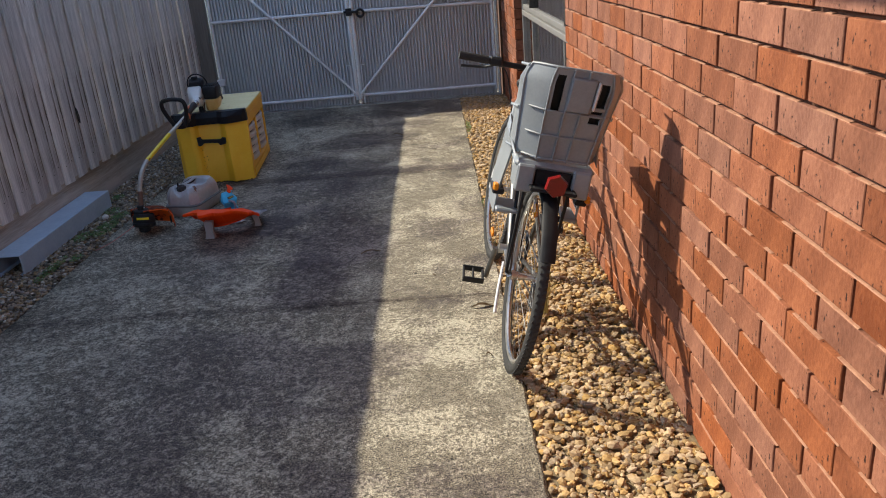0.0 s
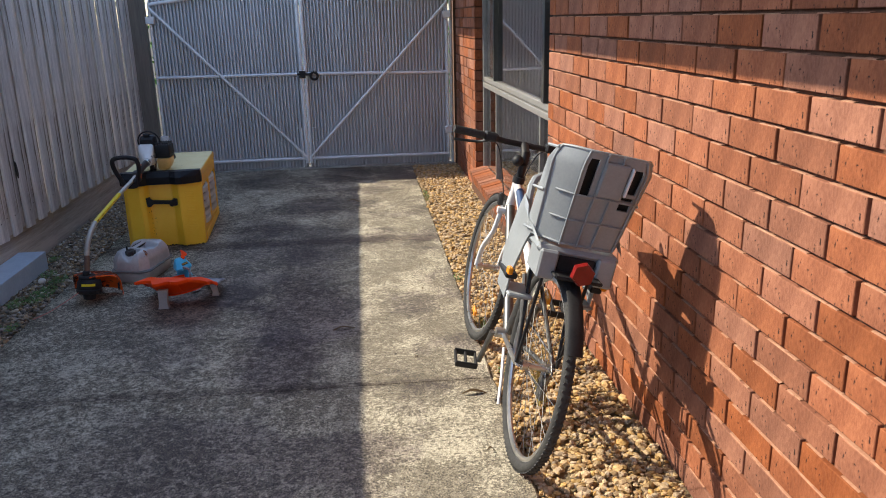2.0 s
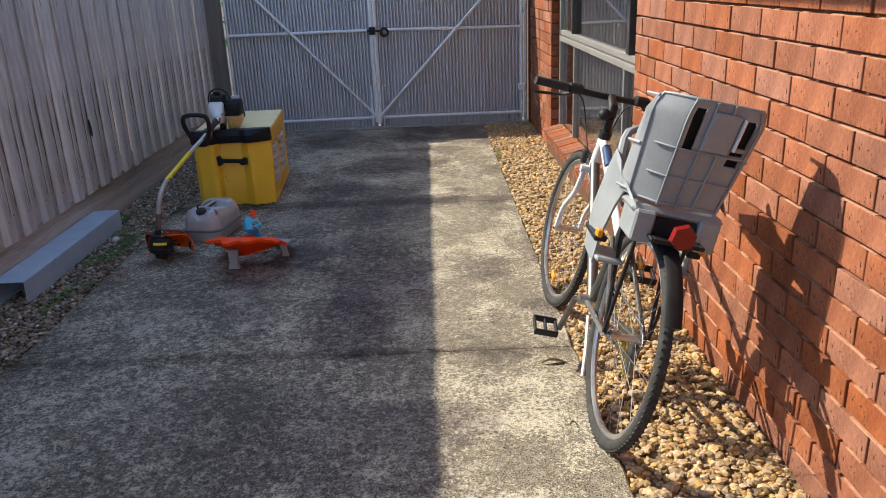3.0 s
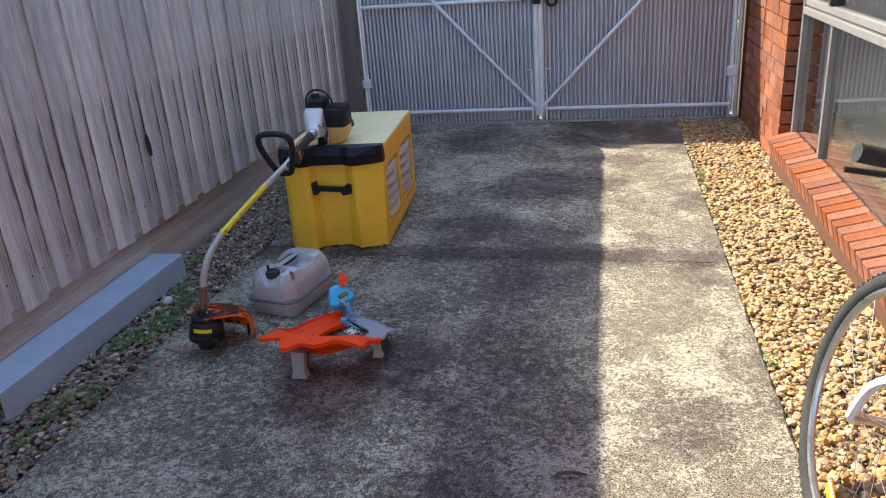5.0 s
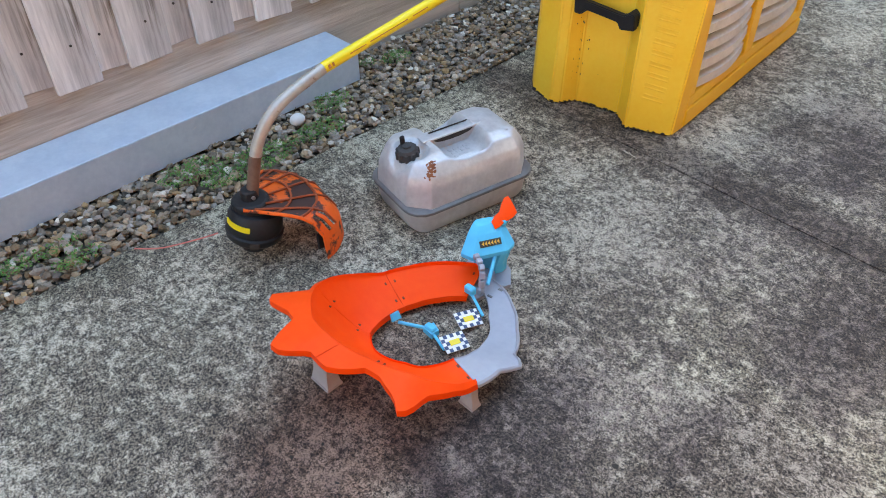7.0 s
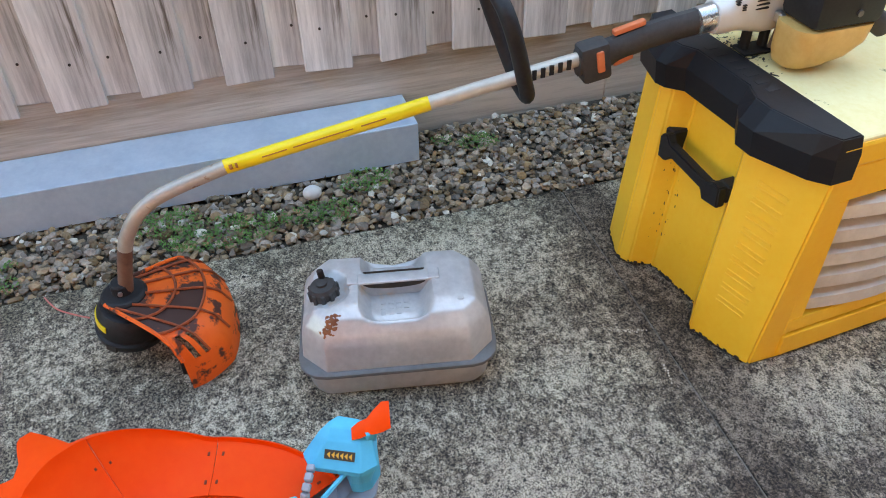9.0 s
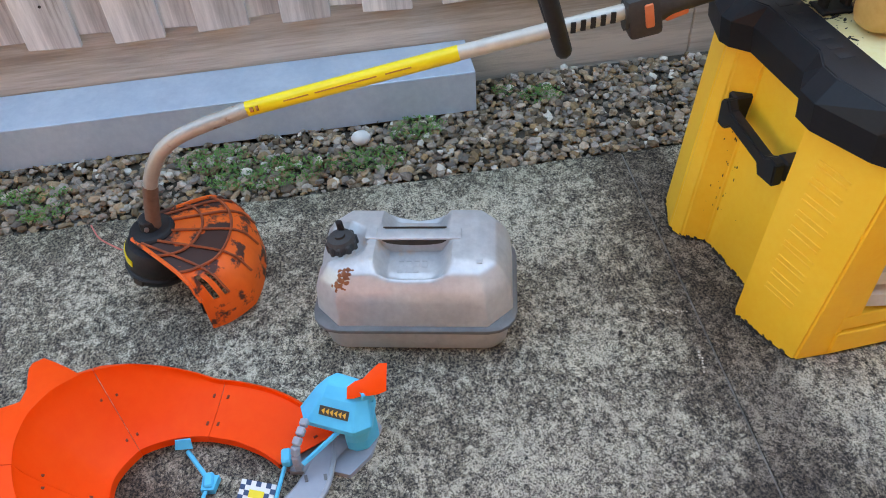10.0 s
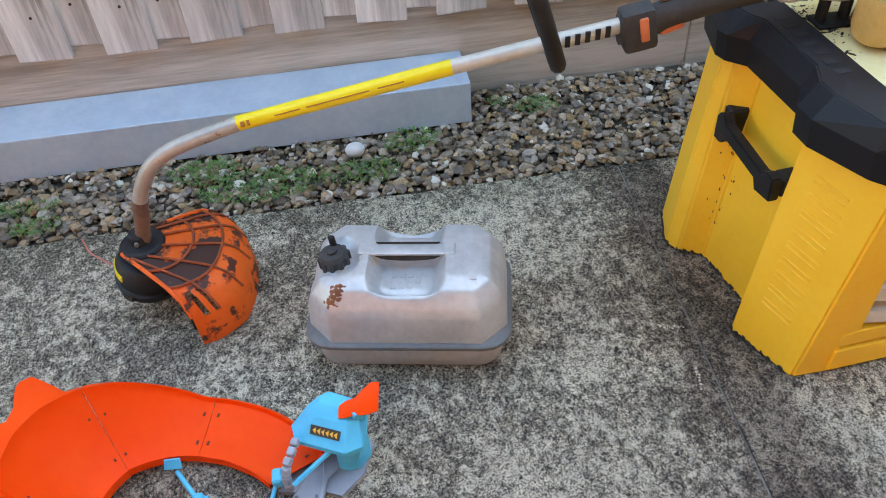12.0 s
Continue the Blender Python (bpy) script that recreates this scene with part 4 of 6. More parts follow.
grid = []
for i in range(nx + 1):
    row = []
    for j in range(ny + 1):
        u, v = -1 + 2 * i / nx, -1 + 2 * j / ny
        u, v = math.copysign(1 - (1 - abs(u)) ** 1.7, u), math.copysign(1 - (1 - abs(v)) ** 1.7, v)
        over = max(0.0, (abs(u) * HX + abs(v) * HY) - (HX + HY - 0.045))
        k = 1 - over / (HX + HY)
        row.append(bm.verts.new((u * HX * k, v * HY * k, 0.074 + can_height(u, v))))
    grid.append(row)
for i in range(nx):
    for j in range(ny):
        bm.faces.new((grid[i][j], grid[i + 1][j], grid[i + 1][j + 1], grid[i][j + 1]))
bmesh.ops.recalc_face_normals(bm, faces=bm.faces)
up = part("upper_half", bm, M_CAN, can, smooth=True)
bm = loft(bmesh.new(), [(rounded(0.116, 0.180, 0.05), 0.064), (rounded(0.121, 0.185, 0.052), 0.067), (rounded(0.121, 0.185, 0.052), 0.074), (rounded(0.116, 0.180, 0.05), 0.078)])
part("seam", bm, M_SEAM, can, "dark folded seam round the can", True)
CAP = Matrix.Translation((0.002, -0.128, 0.172)) @ Matrix.Rotation(radians(6), 4, "X") @ Matrix.Translation((0, 0, -0.163))
bm = loft(bmesh.new(), [([(r * math.cos(2 * math.pi * i / 24), r * math.sin(2 * math.pi * i / 24)) for i in range(24)], z) for r, z in ((0.024, 0.152), (0.026, 0.158), (0.026, 0.176), (0.022, 0.183), (0.012, 0.184))])
for i in range(10):
    box(bm, (0.021, -0.0045, 0.154), (0.0295, 0.0045, 0.177), 0.002, Matrix.Rotation(2 * math.pi * i / 10, 4, "Z"))
bm.transform(CAP)
cp = part("screw_cap", bm, M_GRIP, can, "black ribbed screw cap")
part("cap_boss", tubed([CAP @ Vector((0, 0, 0.182)), CAP @ Vector((0, 0, 0.189))], 0.010, 12), M_GRIP, cp)
part("cap_tab", boxed((-0.022, -0.006, 0.182), (-0.013, 0.006, 0.206), 0.003, CAP), M_BLACK, cp)
bar = boxed((-0.024, -0.070, 0.184), (0.004, 0.074, 0.1892), 0.002, segs=2)
box(bar, (-0.020, -0.062, 0.150), (0.0015, 0.066, 0.185), 0.001)
part("grip_bar", bar, M_CAN, can, smooth=True)
# Dark crescents beside the bar paint in the shade of the finger slots
for x, z, dz in ((0.0015, 0.1785, -0.0105), (-0.0235, 0.1875, -0.010)):
    bm = bmesh.new()
    rows = []
    for i in range(13):
        f = -1 + i / 6
        rows.append([bm.verts.new(q) for q in ((x, 0.002 + f * 0.057, z + 0.005), (x + 0.002, 0.002 + f * 0.057, z + 0.005), (x + 0.002, 0.002 + f * 0.057, z + 0.004 + dz * (1 - f * f) ** 0.5), (x, 0.002 + f * 0.057, z + 0.004 + dz * (1 - f * f) ** 0.5))])
    for a, b in zip(rows, rows[1:]):
        for i in range(4):
            bm.faces.new((a[i], b[i], b[(i + 1) % 4], a[(i + 1) % 4]))
    bmesh.ops.recalc_face_normals(bm, faces=bm.faces)
    part("grip_slot", bm, M_DIRT_SHADE, can, "dark crescent painted as shade of the finger slot")
for a, b in ((-0.064, -0.086), (0.064, 0.086)):
    part("grip_plate", boxed((-0.024, min(a, b), 0.185), (0.004, max(a, b), 0.1905), 0.0025, segs=2), M_CAN, can)
bm = bmesh.new()
for i in range(3):
    for j in range(4 - i // 2):
        box(bm, (0.018 + i * 0.014, -0.026 + j * 0.014, 0.1525), (0.027 + i * 0.014, -0.016 + j * 0.014, 0.1553), 0.0007)
for i in range(5):
    box(bm, (-0.012 + i * 0.016, 0.112, 0.1838), (-0.002 + i * 0.016, 0.124, 0.1862), 0.0007)
    box(bm, (-0.012 + i * 0.016, -0.082, 0.1838), (-0.002 + i * 0.016, -0.070, 0.1862), 0.0007)
tagged(part("embossed_mark", bm, M_CAN, up), kind="stuff")
bm = bmesh.new()
rr = random.Random(5)
for i in range(90):
    lobe = ((0.002, 0.0), (-0.012, 0.014), (0.006, -0.014))[i % 3]
    dx, dy, s = lobe[0] * 0.6 + rr.gauss(0, 0.0035), lobe[1] * 0.6 + rr.gauss(0, 0.004), 0.001 + 0.005 * rr.random() ** 1.5
    x, y = 0.086 + dx, -0.116 + dy
    over = max(0.0, x + abs(y) - (HX + HY - 0.045))
    z = 0.0735 + can_height(x / HX, y / HY)
    bmesh.ops.create_icosphere(bm, subdivisions=1, radius=s, matrix=Matrix.Translation((x * (1 - over / (HX + HY)), y * (1 - over / (HX + HY)), z)) @ Matrix.Rotation(0.75, 4, "Y") @ Matrix.Diagonal((1, 1, 0.2, 1)))
part("rust_patch", bm, M_RUST, up, "rusty patch with chipped paint")

def table(rows, a):
    for (a0, v0), (a1, v1) in zip(rows, rows[1:]):
        if a0 <= a <= a1:
            return v0 + (v1 - v0) * (a - a0) / (a1 - a0)
    return rows[-1][1]


# ---- brush cutter leaning on the tool box ----
bc = thing("brush_cutter", pose(-1.548, 5.677, 0), "petrol brush cutter with dirty orange guard leaning on tool box", "brush cutter")


def bl(p):
    return Vector(p) - Vector((-1.548, 5.677, 0))


low = smooth_path([bl(p) for p in ((-1.548, 5.672, 0.13), (-1.545, 5.685, 0.20), (-1.541, 5.715, 0.295), (-1.537, 5.775, 0.36), (-1.545, 5.905, 0.395))], 6)
part("curved_tube", tubed(low, 0.0135, 12), M_TUBE, bc, "rust-stained curved shaft tube", True)
part("rusty_end", tubed([p for p in low if p.z < 0.27], 0.0139, 12), M_RUSTTUBE, bc, "dark rusty lower end of the shaft", True)
ya, yb, hj, gr, se = (bl(p) for p in ((-1.545, 5.905, 0.395), (-1.508, 6.268, 0.473), (-1.478, 6.42, 0.512), (-1.472, 6.54, 0.532), (-1.457, 6.75, 0.575)))
part("shaft_tube", tubed([yb, hj, gr], 0.0125, 12), M_SHAFT, bc, "bare metal shaft tube", True)
stk = part("shaft_sticker", tubed([ya, ya.lerp(yb, 0.5), yb], 0.0132, 12), M_YSTICK, bc, "bright yellow warning sticker on the shaft", True)
bm = bmesh.new()
for f0, f1 in ((0.02, 0.035), (0.05, 0.06), (0.18, 0.30), (0.33, 0.62), (0.66, 0.78)):
    a, b = ya.lerp(yb, f0), ya.lerp(yb, f1)
    off = Vector((0.0122, 0, 0.0042))
    tube(bm, [a + off, b + off], 0.0013 if f1 - f0 > 0.05 else 0.005, 5)
tagged(part("print_bar", bm, M_LABELR, stk), kind="stuff")
bm = bmesh.new()
for i in range(5):
    a = hj.lerp(gr, 0.2 + i * 0.13)
    box(bm, (0.0105, -0.004, -0.008), (0.0135, 0.004, 0.010), 0, Matrix.Translation(a))
tagged(part("print_bar", bm, M_BLACK, bc), kind="stuff")
# loop handle
u = (se - hj).normalized()
sidev = u.cross(Vector((0, 0, 1))).normalized()
upv = sidev.cross(u)
loop = [hj + sidev * x + upv * z + u * (-0.02 * z / 0.16) for x, z in ((-0.028, -0.025), (0.028, -0.025), (0.05, 0.02), (0.075, 0.10), (0.07, 0.155), (0.03, 0.172), (-0.03, 0.172), (-0.07, 0.155), (-0.075, 0.10), (-0.05, 0.02))]
lp = smooth_path(loop + [loop[0]], 4)[:-1]
part("loop_handle", tubed(lp, 0.0135, 10, True), M_BLACK, bc, "black rubber loop handle", True)
# rear grip with trigger
gp = smooth_path([gr - u * 0.015 - upv * 0.005, gr + u * 0.02 - upv * 0.008, gr + u * 0.07, gr + u * 0.14 + upv * 0.004, se], 4)
grip = part("rear_grip", tubed(gp, [0.020 if i < 7 else 0.0185 for i in range(len(gp))], 10, flat=1.3), M_GRIP, bc, "dark grey rear grip", True)
AX = Matrix((( sidev.x, u.x, upv.x, gr.x), (sidev.y, u.y, upv.y, gr.y), (sidev.z, u.z, upv.z, gr.z), (0, 0, 0, 1)))
part("switch_housing", boxed((-0.021, -0.012, -0.045), (0.021, 0.042, 0.024), 0.008, AX, 2), M_GRIP, grip, "dark grey throttle housing", True)
part("trigger", boxed((-0.008, 0.043, -0.040), (0.010, 0.082, -0.020), 0.005, AX @ Matrix.Rotation(0.15, 4, "X"), 2), M_DULLORANGE, bc, "faded orange trigger", True)
part("stop_switch", boxed((0.017, 0.014, -0.026), (0.025, 0.028, 0.014), 0.003, AX, 2), M_DULLORANGE, bc, "faded orange stop switch", True)
part("lockout_lever", boxed((-0.007, 0.055, 0.020), (0.007, 0.115, 0.031), 0.004, AX @ Matrix.Rotation(0.06, 4, "X"), 2), M_DULLORANGE, bc, "faded orange lockout lever", True)
# engine lying on the lid
part("clutch_collar", tubed([se - u * 0.025, se - u * 0.012, se - u * 0.008, se + u * 0.022], [0.016, 0.016, 0.025, 0.025], 16), M_SILVER, bc, "silver clutch collar", True)
SWAP = Matrix(((1, 0, 0, 0), (0, 0, 1, 0), (0, 1, 0, 0), (0, 0, 0, 1)))


def hull(sections):
    """A body along y through rounded sections: y, centre x and z, half width, half height, corner."""
    bm = loft(bmesh.new(), [([(x + cx + 1.548, z + cz) for x, z in rounded(hx, hz, cut)], y - 5.677) for y, cx, cz, hx, hz, cut in sections])
    bm.transform(SWAP)
    bmesh.ops.recalc_face_normals(bm, faces=bm.faces)
    return bm


shroud = part("white_housing", hull([(6.768, -1.456, 0.578, 0.027, 0.027, 0.020), (6.785, -1.457, 0.580, 0.031, 0.031, 0.022), (6.815, -1.463, 0.585, 0.034, 0.036, 0.024), (6.838, -1.472, 0.594, 0.043, 0.050, 0.026), (6.868, -1.482, 0.603, 0.049, 0.066, 0.022), (6.895, -1.485, 0.608, 0.050, 0.070, 0.018), (6.908, -1.485, 0.608, 0.046, 0.066, 0.016)]), M_ENGWHITE, bc, "white plastic engine shroud", True)
bm = bmesh.new()
for i in range(3):
    box(bm, (-1.440, 6.835, 0.590 + i * 0.0075), (-1.4285, 6.863, 0.5935 + i * 0.0075), 0.001, Matrix.Translation((1.548, -5.677, 0)))
tagged(part("cooling_slot", bm, M_BLACK, shroud), kind="stuff")
bm = bmesh.new()
for i, (h0, n0) in enumerate(((0.606, 0.010), (0.598, 0.012))):
    for k in range(3):
        box(bm, (-1.436, 6.796 + i * 0.012, h0 - 0.001 + k * 0.004 - i * 0.003), (-1.4265, 6.796 + i * 0.012 + n0 * 0.6, h0 + 0.001 + k * 0.004 - i * 0.003), 0, Matrix.Translation((1.548, -5.677, 0)))
tagged(part("print_bar", bm, M_BLACK, shroud), kind="stuff")
OFF = Matrix.Translation((1.548, -5.677, 0))
case = part("crankcase", hull([(6.906, -1.482, 0.630, 0.043, 0.075, 0.02), (6.935, -1.482, 0.640, 0.050, 0.088, 0.025), (6.985, -1.482, 0.640, 0.050, 0.086, 0.025), (7.0, -1.482, 0.640, 0.040, 0.072, 0.025)]), M_BLACK, bc, "black crankcase behind the shroud", True)
part("starter_grip", boxed((-1.505, 6.92, 0.725), (-1.462, 6.94, 0.742), 0.005, OFF, 2), M_BLACK, case, smooth=True)
part("starter_loop", tubed(ring(bl((-1.480, 6.965, 0.682)), (0.1, 1, 0.12), 0.073, 32), 0.005, 8, True), M_BLACK, bc, "thin black loop round the engine", True)
cover = part("cylinder_cover", boxed((-1.432, 6.885, 0.580), (-1.333, 7.022, 0.672), 0.014, OFF, 2), M_BLACK, bc, "black finned engine cover", True)
for i in range(6):
    part("cooling_fin", boxed((-1.428 + i * 0.016, 6.892, 0.668), (-1.421 + i * 0.016, 7.012, 0.682), 0.002, OFF), M_BLACK, cover)
part("spark_boot", tubed([bl((-1.365, 7.005, 0.592)), bl((-1.352, 7.03, 0.574)), bl((-1.346, 7.042, 0.556))], [0.018, 0.020, 0.013], 12), M_GRIP, cover, "dusty rubber spark boot", True)
part("cover_screw", tubed([bl((-1.334, 6.965, 0.606)), bl((-1.3295, 6.965, 0.606))], 0.006, 10), M_DARKMETAL, cover, smooth=True)
for y, z, h in ((6.893, 0.588, 0.030), (6.878, 0.565, 0.018)):
    part("muffler_plate", boxed((-1.432, y, z), (-1.412, y + 0.012, z + h), 0.002, OFF), M_SILVER, bc)
bm = loft(bmesh.new(), [([(x + cx, y + cy) for x, y in rounded(hx, hy, c)], z) for z, cx, cy, hx, hy, c in ((0.500, -1.388, 6.905, 0.022, 0.020, 0.018), (0.507, -1.386, 6.912, 0.034, 0.040, 0.026), (0.524, -1.382, 6.928, 0.043, 0.060, 0.03), (0.548, -1.380, 6.942, 0.046, 0.074, 0.03), (0.580, -1.380, 6.946, 0.046, 0.078, 0.03))])
bm.transform(OFF)
part("fuel_tank", bm, M_TANK, bc, "translucent amber fuel tank", True)
stand = part("stand", boxed((-1.478, 6.842, 0.4975), (-1.436, 6.905, 0.506), 0.003, OFF), M_BLACK, bc, "black engine stand")
for y in (6.852, 6.890):
    part("stand_leg", boxed((-1.466, y - 0.006, 0.503), (-1.446, y + 0.006, 0.552), 0.003, OFF), M_BLACK, stand)
part("stand_brace", tubed([bl((-1.444, 6.902, 0.505)), bl((-1.436, 6.905, 0.560))], 0.007, 8), M_RUSTTUBE, stand, smooth=True)
# cutting head and guard
hub = Vector((0.0, -0.006, 0.163))
axis = pose(0, -0.028, 0.006, -12, 3, 0)
bm = bmesh.new()
prof = [(0.020, 0.026), (0.027, 0.028), (0.031, 0.034), (0.033, 0.054), (0.056, 0.058), (0.064, 0.066), (0.066, 0.080), (0.061, 0.084), (0.063, 0.088), (0.061, 0.122), (0.054, 0.134), (0.030, 0.138)]
loft(bm, [([(r * math.cos(2 * math.pi * i / 32), r * math.sin(2 * math.pi * i / 32)) for i in range(32)], z) for r, z in prof])
bm.transform(axis)
spool = part("line_head", bm, M_BLACK, bc, "black line spool", True)
bm = bmesh.new()
for i in range(9):
    a = radians(255 + i * 7)
    box(bm, (0.0600, -0.0042, 0.103), (0.0636, 0.0042, 0.116), 0, axis @ Matrix.Rotation(a, 4, "Z"))
part("yellow_mark", bm, M_YSTICK, spool, "yellow mark on the spool")
part("line_slot", boxed((0.056, -0.010, 0.064), (0.0668, 0.012, 0.078), 0.001, axis @ Matrix.Rotation(radians(325), 4, "Z")), M_DIRT_SHADE, spool)
hb = part("gear_hub", tubed([hub + Vector((0, 0, z)) for z in (-0.03, -0.004, 0.0, 0.002, 0.003, 0.022, 0.026)], [0.043, 0.043, 0.040, 0.036, 0.020, 0.019, 0.0155], 20), M_BLACK, bc, "flat black hub disc")
part("bolt", tubed([hub + Vector((0.016, -0.002, 0.012)), hub + Vector((0.0235, -0.002, 0.012))], 0.0045, 8), M_SILVER, hb)


def guard_point(a, f):
    """A point of the fan at angle a (degrees), f of the way from the hub disc to its rim."""
    reach = table([(30, 0.164), (40, 0.178), (58, 0.194), (82, 0.186), (122, 0.186), (134, 0.176)], a)
    b = radians(-55 + (a - 31) / 102 * 225)
    s = hub + Vector((0.041 * math.cos(b), 0.041 * math.sin(b), -0.006))
    e = hub + Vector((reach * math.cos(radians(a)), reach * math.sin(radians(a)), -0.006))
    return s.lerp(e, f) + Vector((0, 0, -0.026 * f - 0.046 * f ** 9))


A0, A1, NA, NF = 31, 133, 30, 10
bm = bmesh.new()
g = [[bm.verts.new(guard_point(A0 + (A1 - A0) * i / NA, j / NF)) for j in range(NF + 1)] + [bm.verts.new(guard_point(A0 + (A1 - A0) * i / NA, 1.03) + Vector((0, 0, -0.055 + 0.030 * i / NA)))] for i in range(NA + 1)]
web = bmesh.new()
h = [[web.verts.new(v.co) for v in row[:8]] for row in g]
for i in range(NA):
    for j in range(7):
        web.faces.new((h[i][j], h[i + 1][j], h[i + 1][j + 1], h[i][j + 1]))
    for j in range(7, NF + 1):
        if i in (2, 4) and j in (NF - 2, NF - 1):
            continue
        bm.faces.new((g[i][j], g[i + 1][j], g[i + 1][j + 1], g[i][j + 1]))
for row in g:
    for v in row[:7]:
        bm.verts.remove(v)
for q in (bm, web):
    bmesh.ops.recalc_face_normals(q, faces=q.faces)
    bmesh.ops.solidify(q, geom=q.faces[:], thickness=0.003)
gd = part("guard", bm, M_GUARD, bc, "orange plastic guard smeared with dark dirt", True)
part("guard_web", web, M_GUARDWEB, gd, "ribbed orange web caked with dark dirt", True)
for a in (47, 66, 88, 108, 124):
    part("rib", tubed([guard_point(a, f / 8) + Vector((0, 0, 0.003)) for f in range(9)], 0.0026, 6), M_GUARDRIB, gd, smooth=True)
for f in (0.36, 0.72):
    part("rib", tubed([guard_point(A0 + (A1 - A0) * i / 24, f) + Vector((0, 0, 0.003)) for i in range(25)], 0.0028, 6), M_GUARDRIB, gd, smooth=True)
for a in (A0, A1):
    part("rim", tubed([guard_point(a, f / 8) + Vector((0, 0, 0.003)) for f in range(9)], 0.0042, 6), M_GUARD, gd, smooth=True)
bm = boxed((-0.003, -0.012, -0.03), (0.003, 0.004, 0.012), 0.001, Matrix.Translation(guard_point(33, 0.98) + Vector((-0.01, 0.0, -0.02))))
part("line_cutter", bm, M_BLACK, gd)
part("cutting_line", tubed(smooth_path([(-0.025, -0.088, 0.095), (-0.068, -0.119, 0.07), (-0.148, -0.176, 0.03), (-0.222, -0.214, 0.006)], 5), 0.0018, 5), M_LINE, bc, "thin red cutting line")

# ---- toy car track ----
toy = thing("toy_track", pose(-1.02, 5.73, 0), "orange plastic toy car track loop with light blue launcher", "toy track")


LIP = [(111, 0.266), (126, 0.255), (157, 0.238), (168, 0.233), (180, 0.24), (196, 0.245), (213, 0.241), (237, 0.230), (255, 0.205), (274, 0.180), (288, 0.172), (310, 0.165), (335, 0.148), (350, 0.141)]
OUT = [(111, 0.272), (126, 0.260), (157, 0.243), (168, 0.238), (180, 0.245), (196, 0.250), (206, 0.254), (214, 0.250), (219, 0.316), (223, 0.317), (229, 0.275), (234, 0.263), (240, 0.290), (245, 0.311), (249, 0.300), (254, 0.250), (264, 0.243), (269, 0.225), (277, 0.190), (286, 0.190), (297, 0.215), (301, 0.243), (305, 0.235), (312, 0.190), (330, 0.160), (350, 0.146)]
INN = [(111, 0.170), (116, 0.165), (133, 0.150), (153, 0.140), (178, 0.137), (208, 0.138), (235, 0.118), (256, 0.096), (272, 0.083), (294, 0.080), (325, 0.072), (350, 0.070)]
GOUT = [(-11, 0.147), (11, 0.150), (22, 0.180), (28, 0.175), (33, 0.160), (46, 0.167), (63, 0.178), (84, 0.213), (93, 0.233), (102, 0.248), (113, 0.267)]
GINN = [(-11, 0.070), (24, 0.086), (47, 0.099), (64, 0.120), (86, 0.151), (95, 0.180), (105, 0.212), (113, 0.250)]
# heights: the orange bend is banked, low inside and high outside; the grey ramp runs down to the tower
ZO = [(111, 0.034), (150, 0.040), (165, 0.048), (180, 0.075), (197, 0.115), (212, 0.145), (225, 0.160), (250, 0.164), (275, 0.150), (300, 0.140), (318, 0.112), (335, 0.082), (350, 0.068)]
ZI = [(111, 0.026), (165, 0.028), (190, 0.031), (215, 0.038), (245, 0.050), (275, 0.058), (310, 0.064), (350, 0.066)]
RZ = [(-11, 0.068), (20, 0.061), (60, 0.036), (85, 0.022), (113, 0.016)]


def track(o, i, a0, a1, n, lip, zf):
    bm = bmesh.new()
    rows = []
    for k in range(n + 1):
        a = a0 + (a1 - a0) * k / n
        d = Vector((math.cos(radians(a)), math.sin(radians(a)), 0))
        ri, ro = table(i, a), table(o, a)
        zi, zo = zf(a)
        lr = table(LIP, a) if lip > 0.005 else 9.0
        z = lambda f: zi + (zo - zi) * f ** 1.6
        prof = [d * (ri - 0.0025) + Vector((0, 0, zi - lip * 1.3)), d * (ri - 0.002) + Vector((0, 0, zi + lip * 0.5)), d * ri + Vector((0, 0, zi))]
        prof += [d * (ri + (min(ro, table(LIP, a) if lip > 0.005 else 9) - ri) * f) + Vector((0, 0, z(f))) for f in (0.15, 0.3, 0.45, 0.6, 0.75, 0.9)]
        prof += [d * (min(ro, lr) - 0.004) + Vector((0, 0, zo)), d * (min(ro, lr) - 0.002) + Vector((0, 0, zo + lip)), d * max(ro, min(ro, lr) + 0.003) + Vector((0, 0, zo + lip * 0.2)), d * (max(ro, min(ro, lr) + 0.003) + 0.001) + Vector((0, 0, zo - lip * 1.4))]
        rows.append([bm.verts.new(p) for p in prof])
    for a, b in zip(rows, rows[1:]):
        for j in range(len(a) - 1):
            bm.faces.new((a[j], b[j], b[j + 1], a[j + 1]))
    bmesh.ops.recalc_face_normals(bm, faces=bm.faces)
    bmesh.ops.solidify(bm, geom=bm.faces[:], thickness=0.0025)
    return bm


def orange_z(a):
    return table(ZI, a), table(ZO, a)


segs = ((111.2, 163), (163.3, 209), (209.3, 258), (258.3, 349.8))
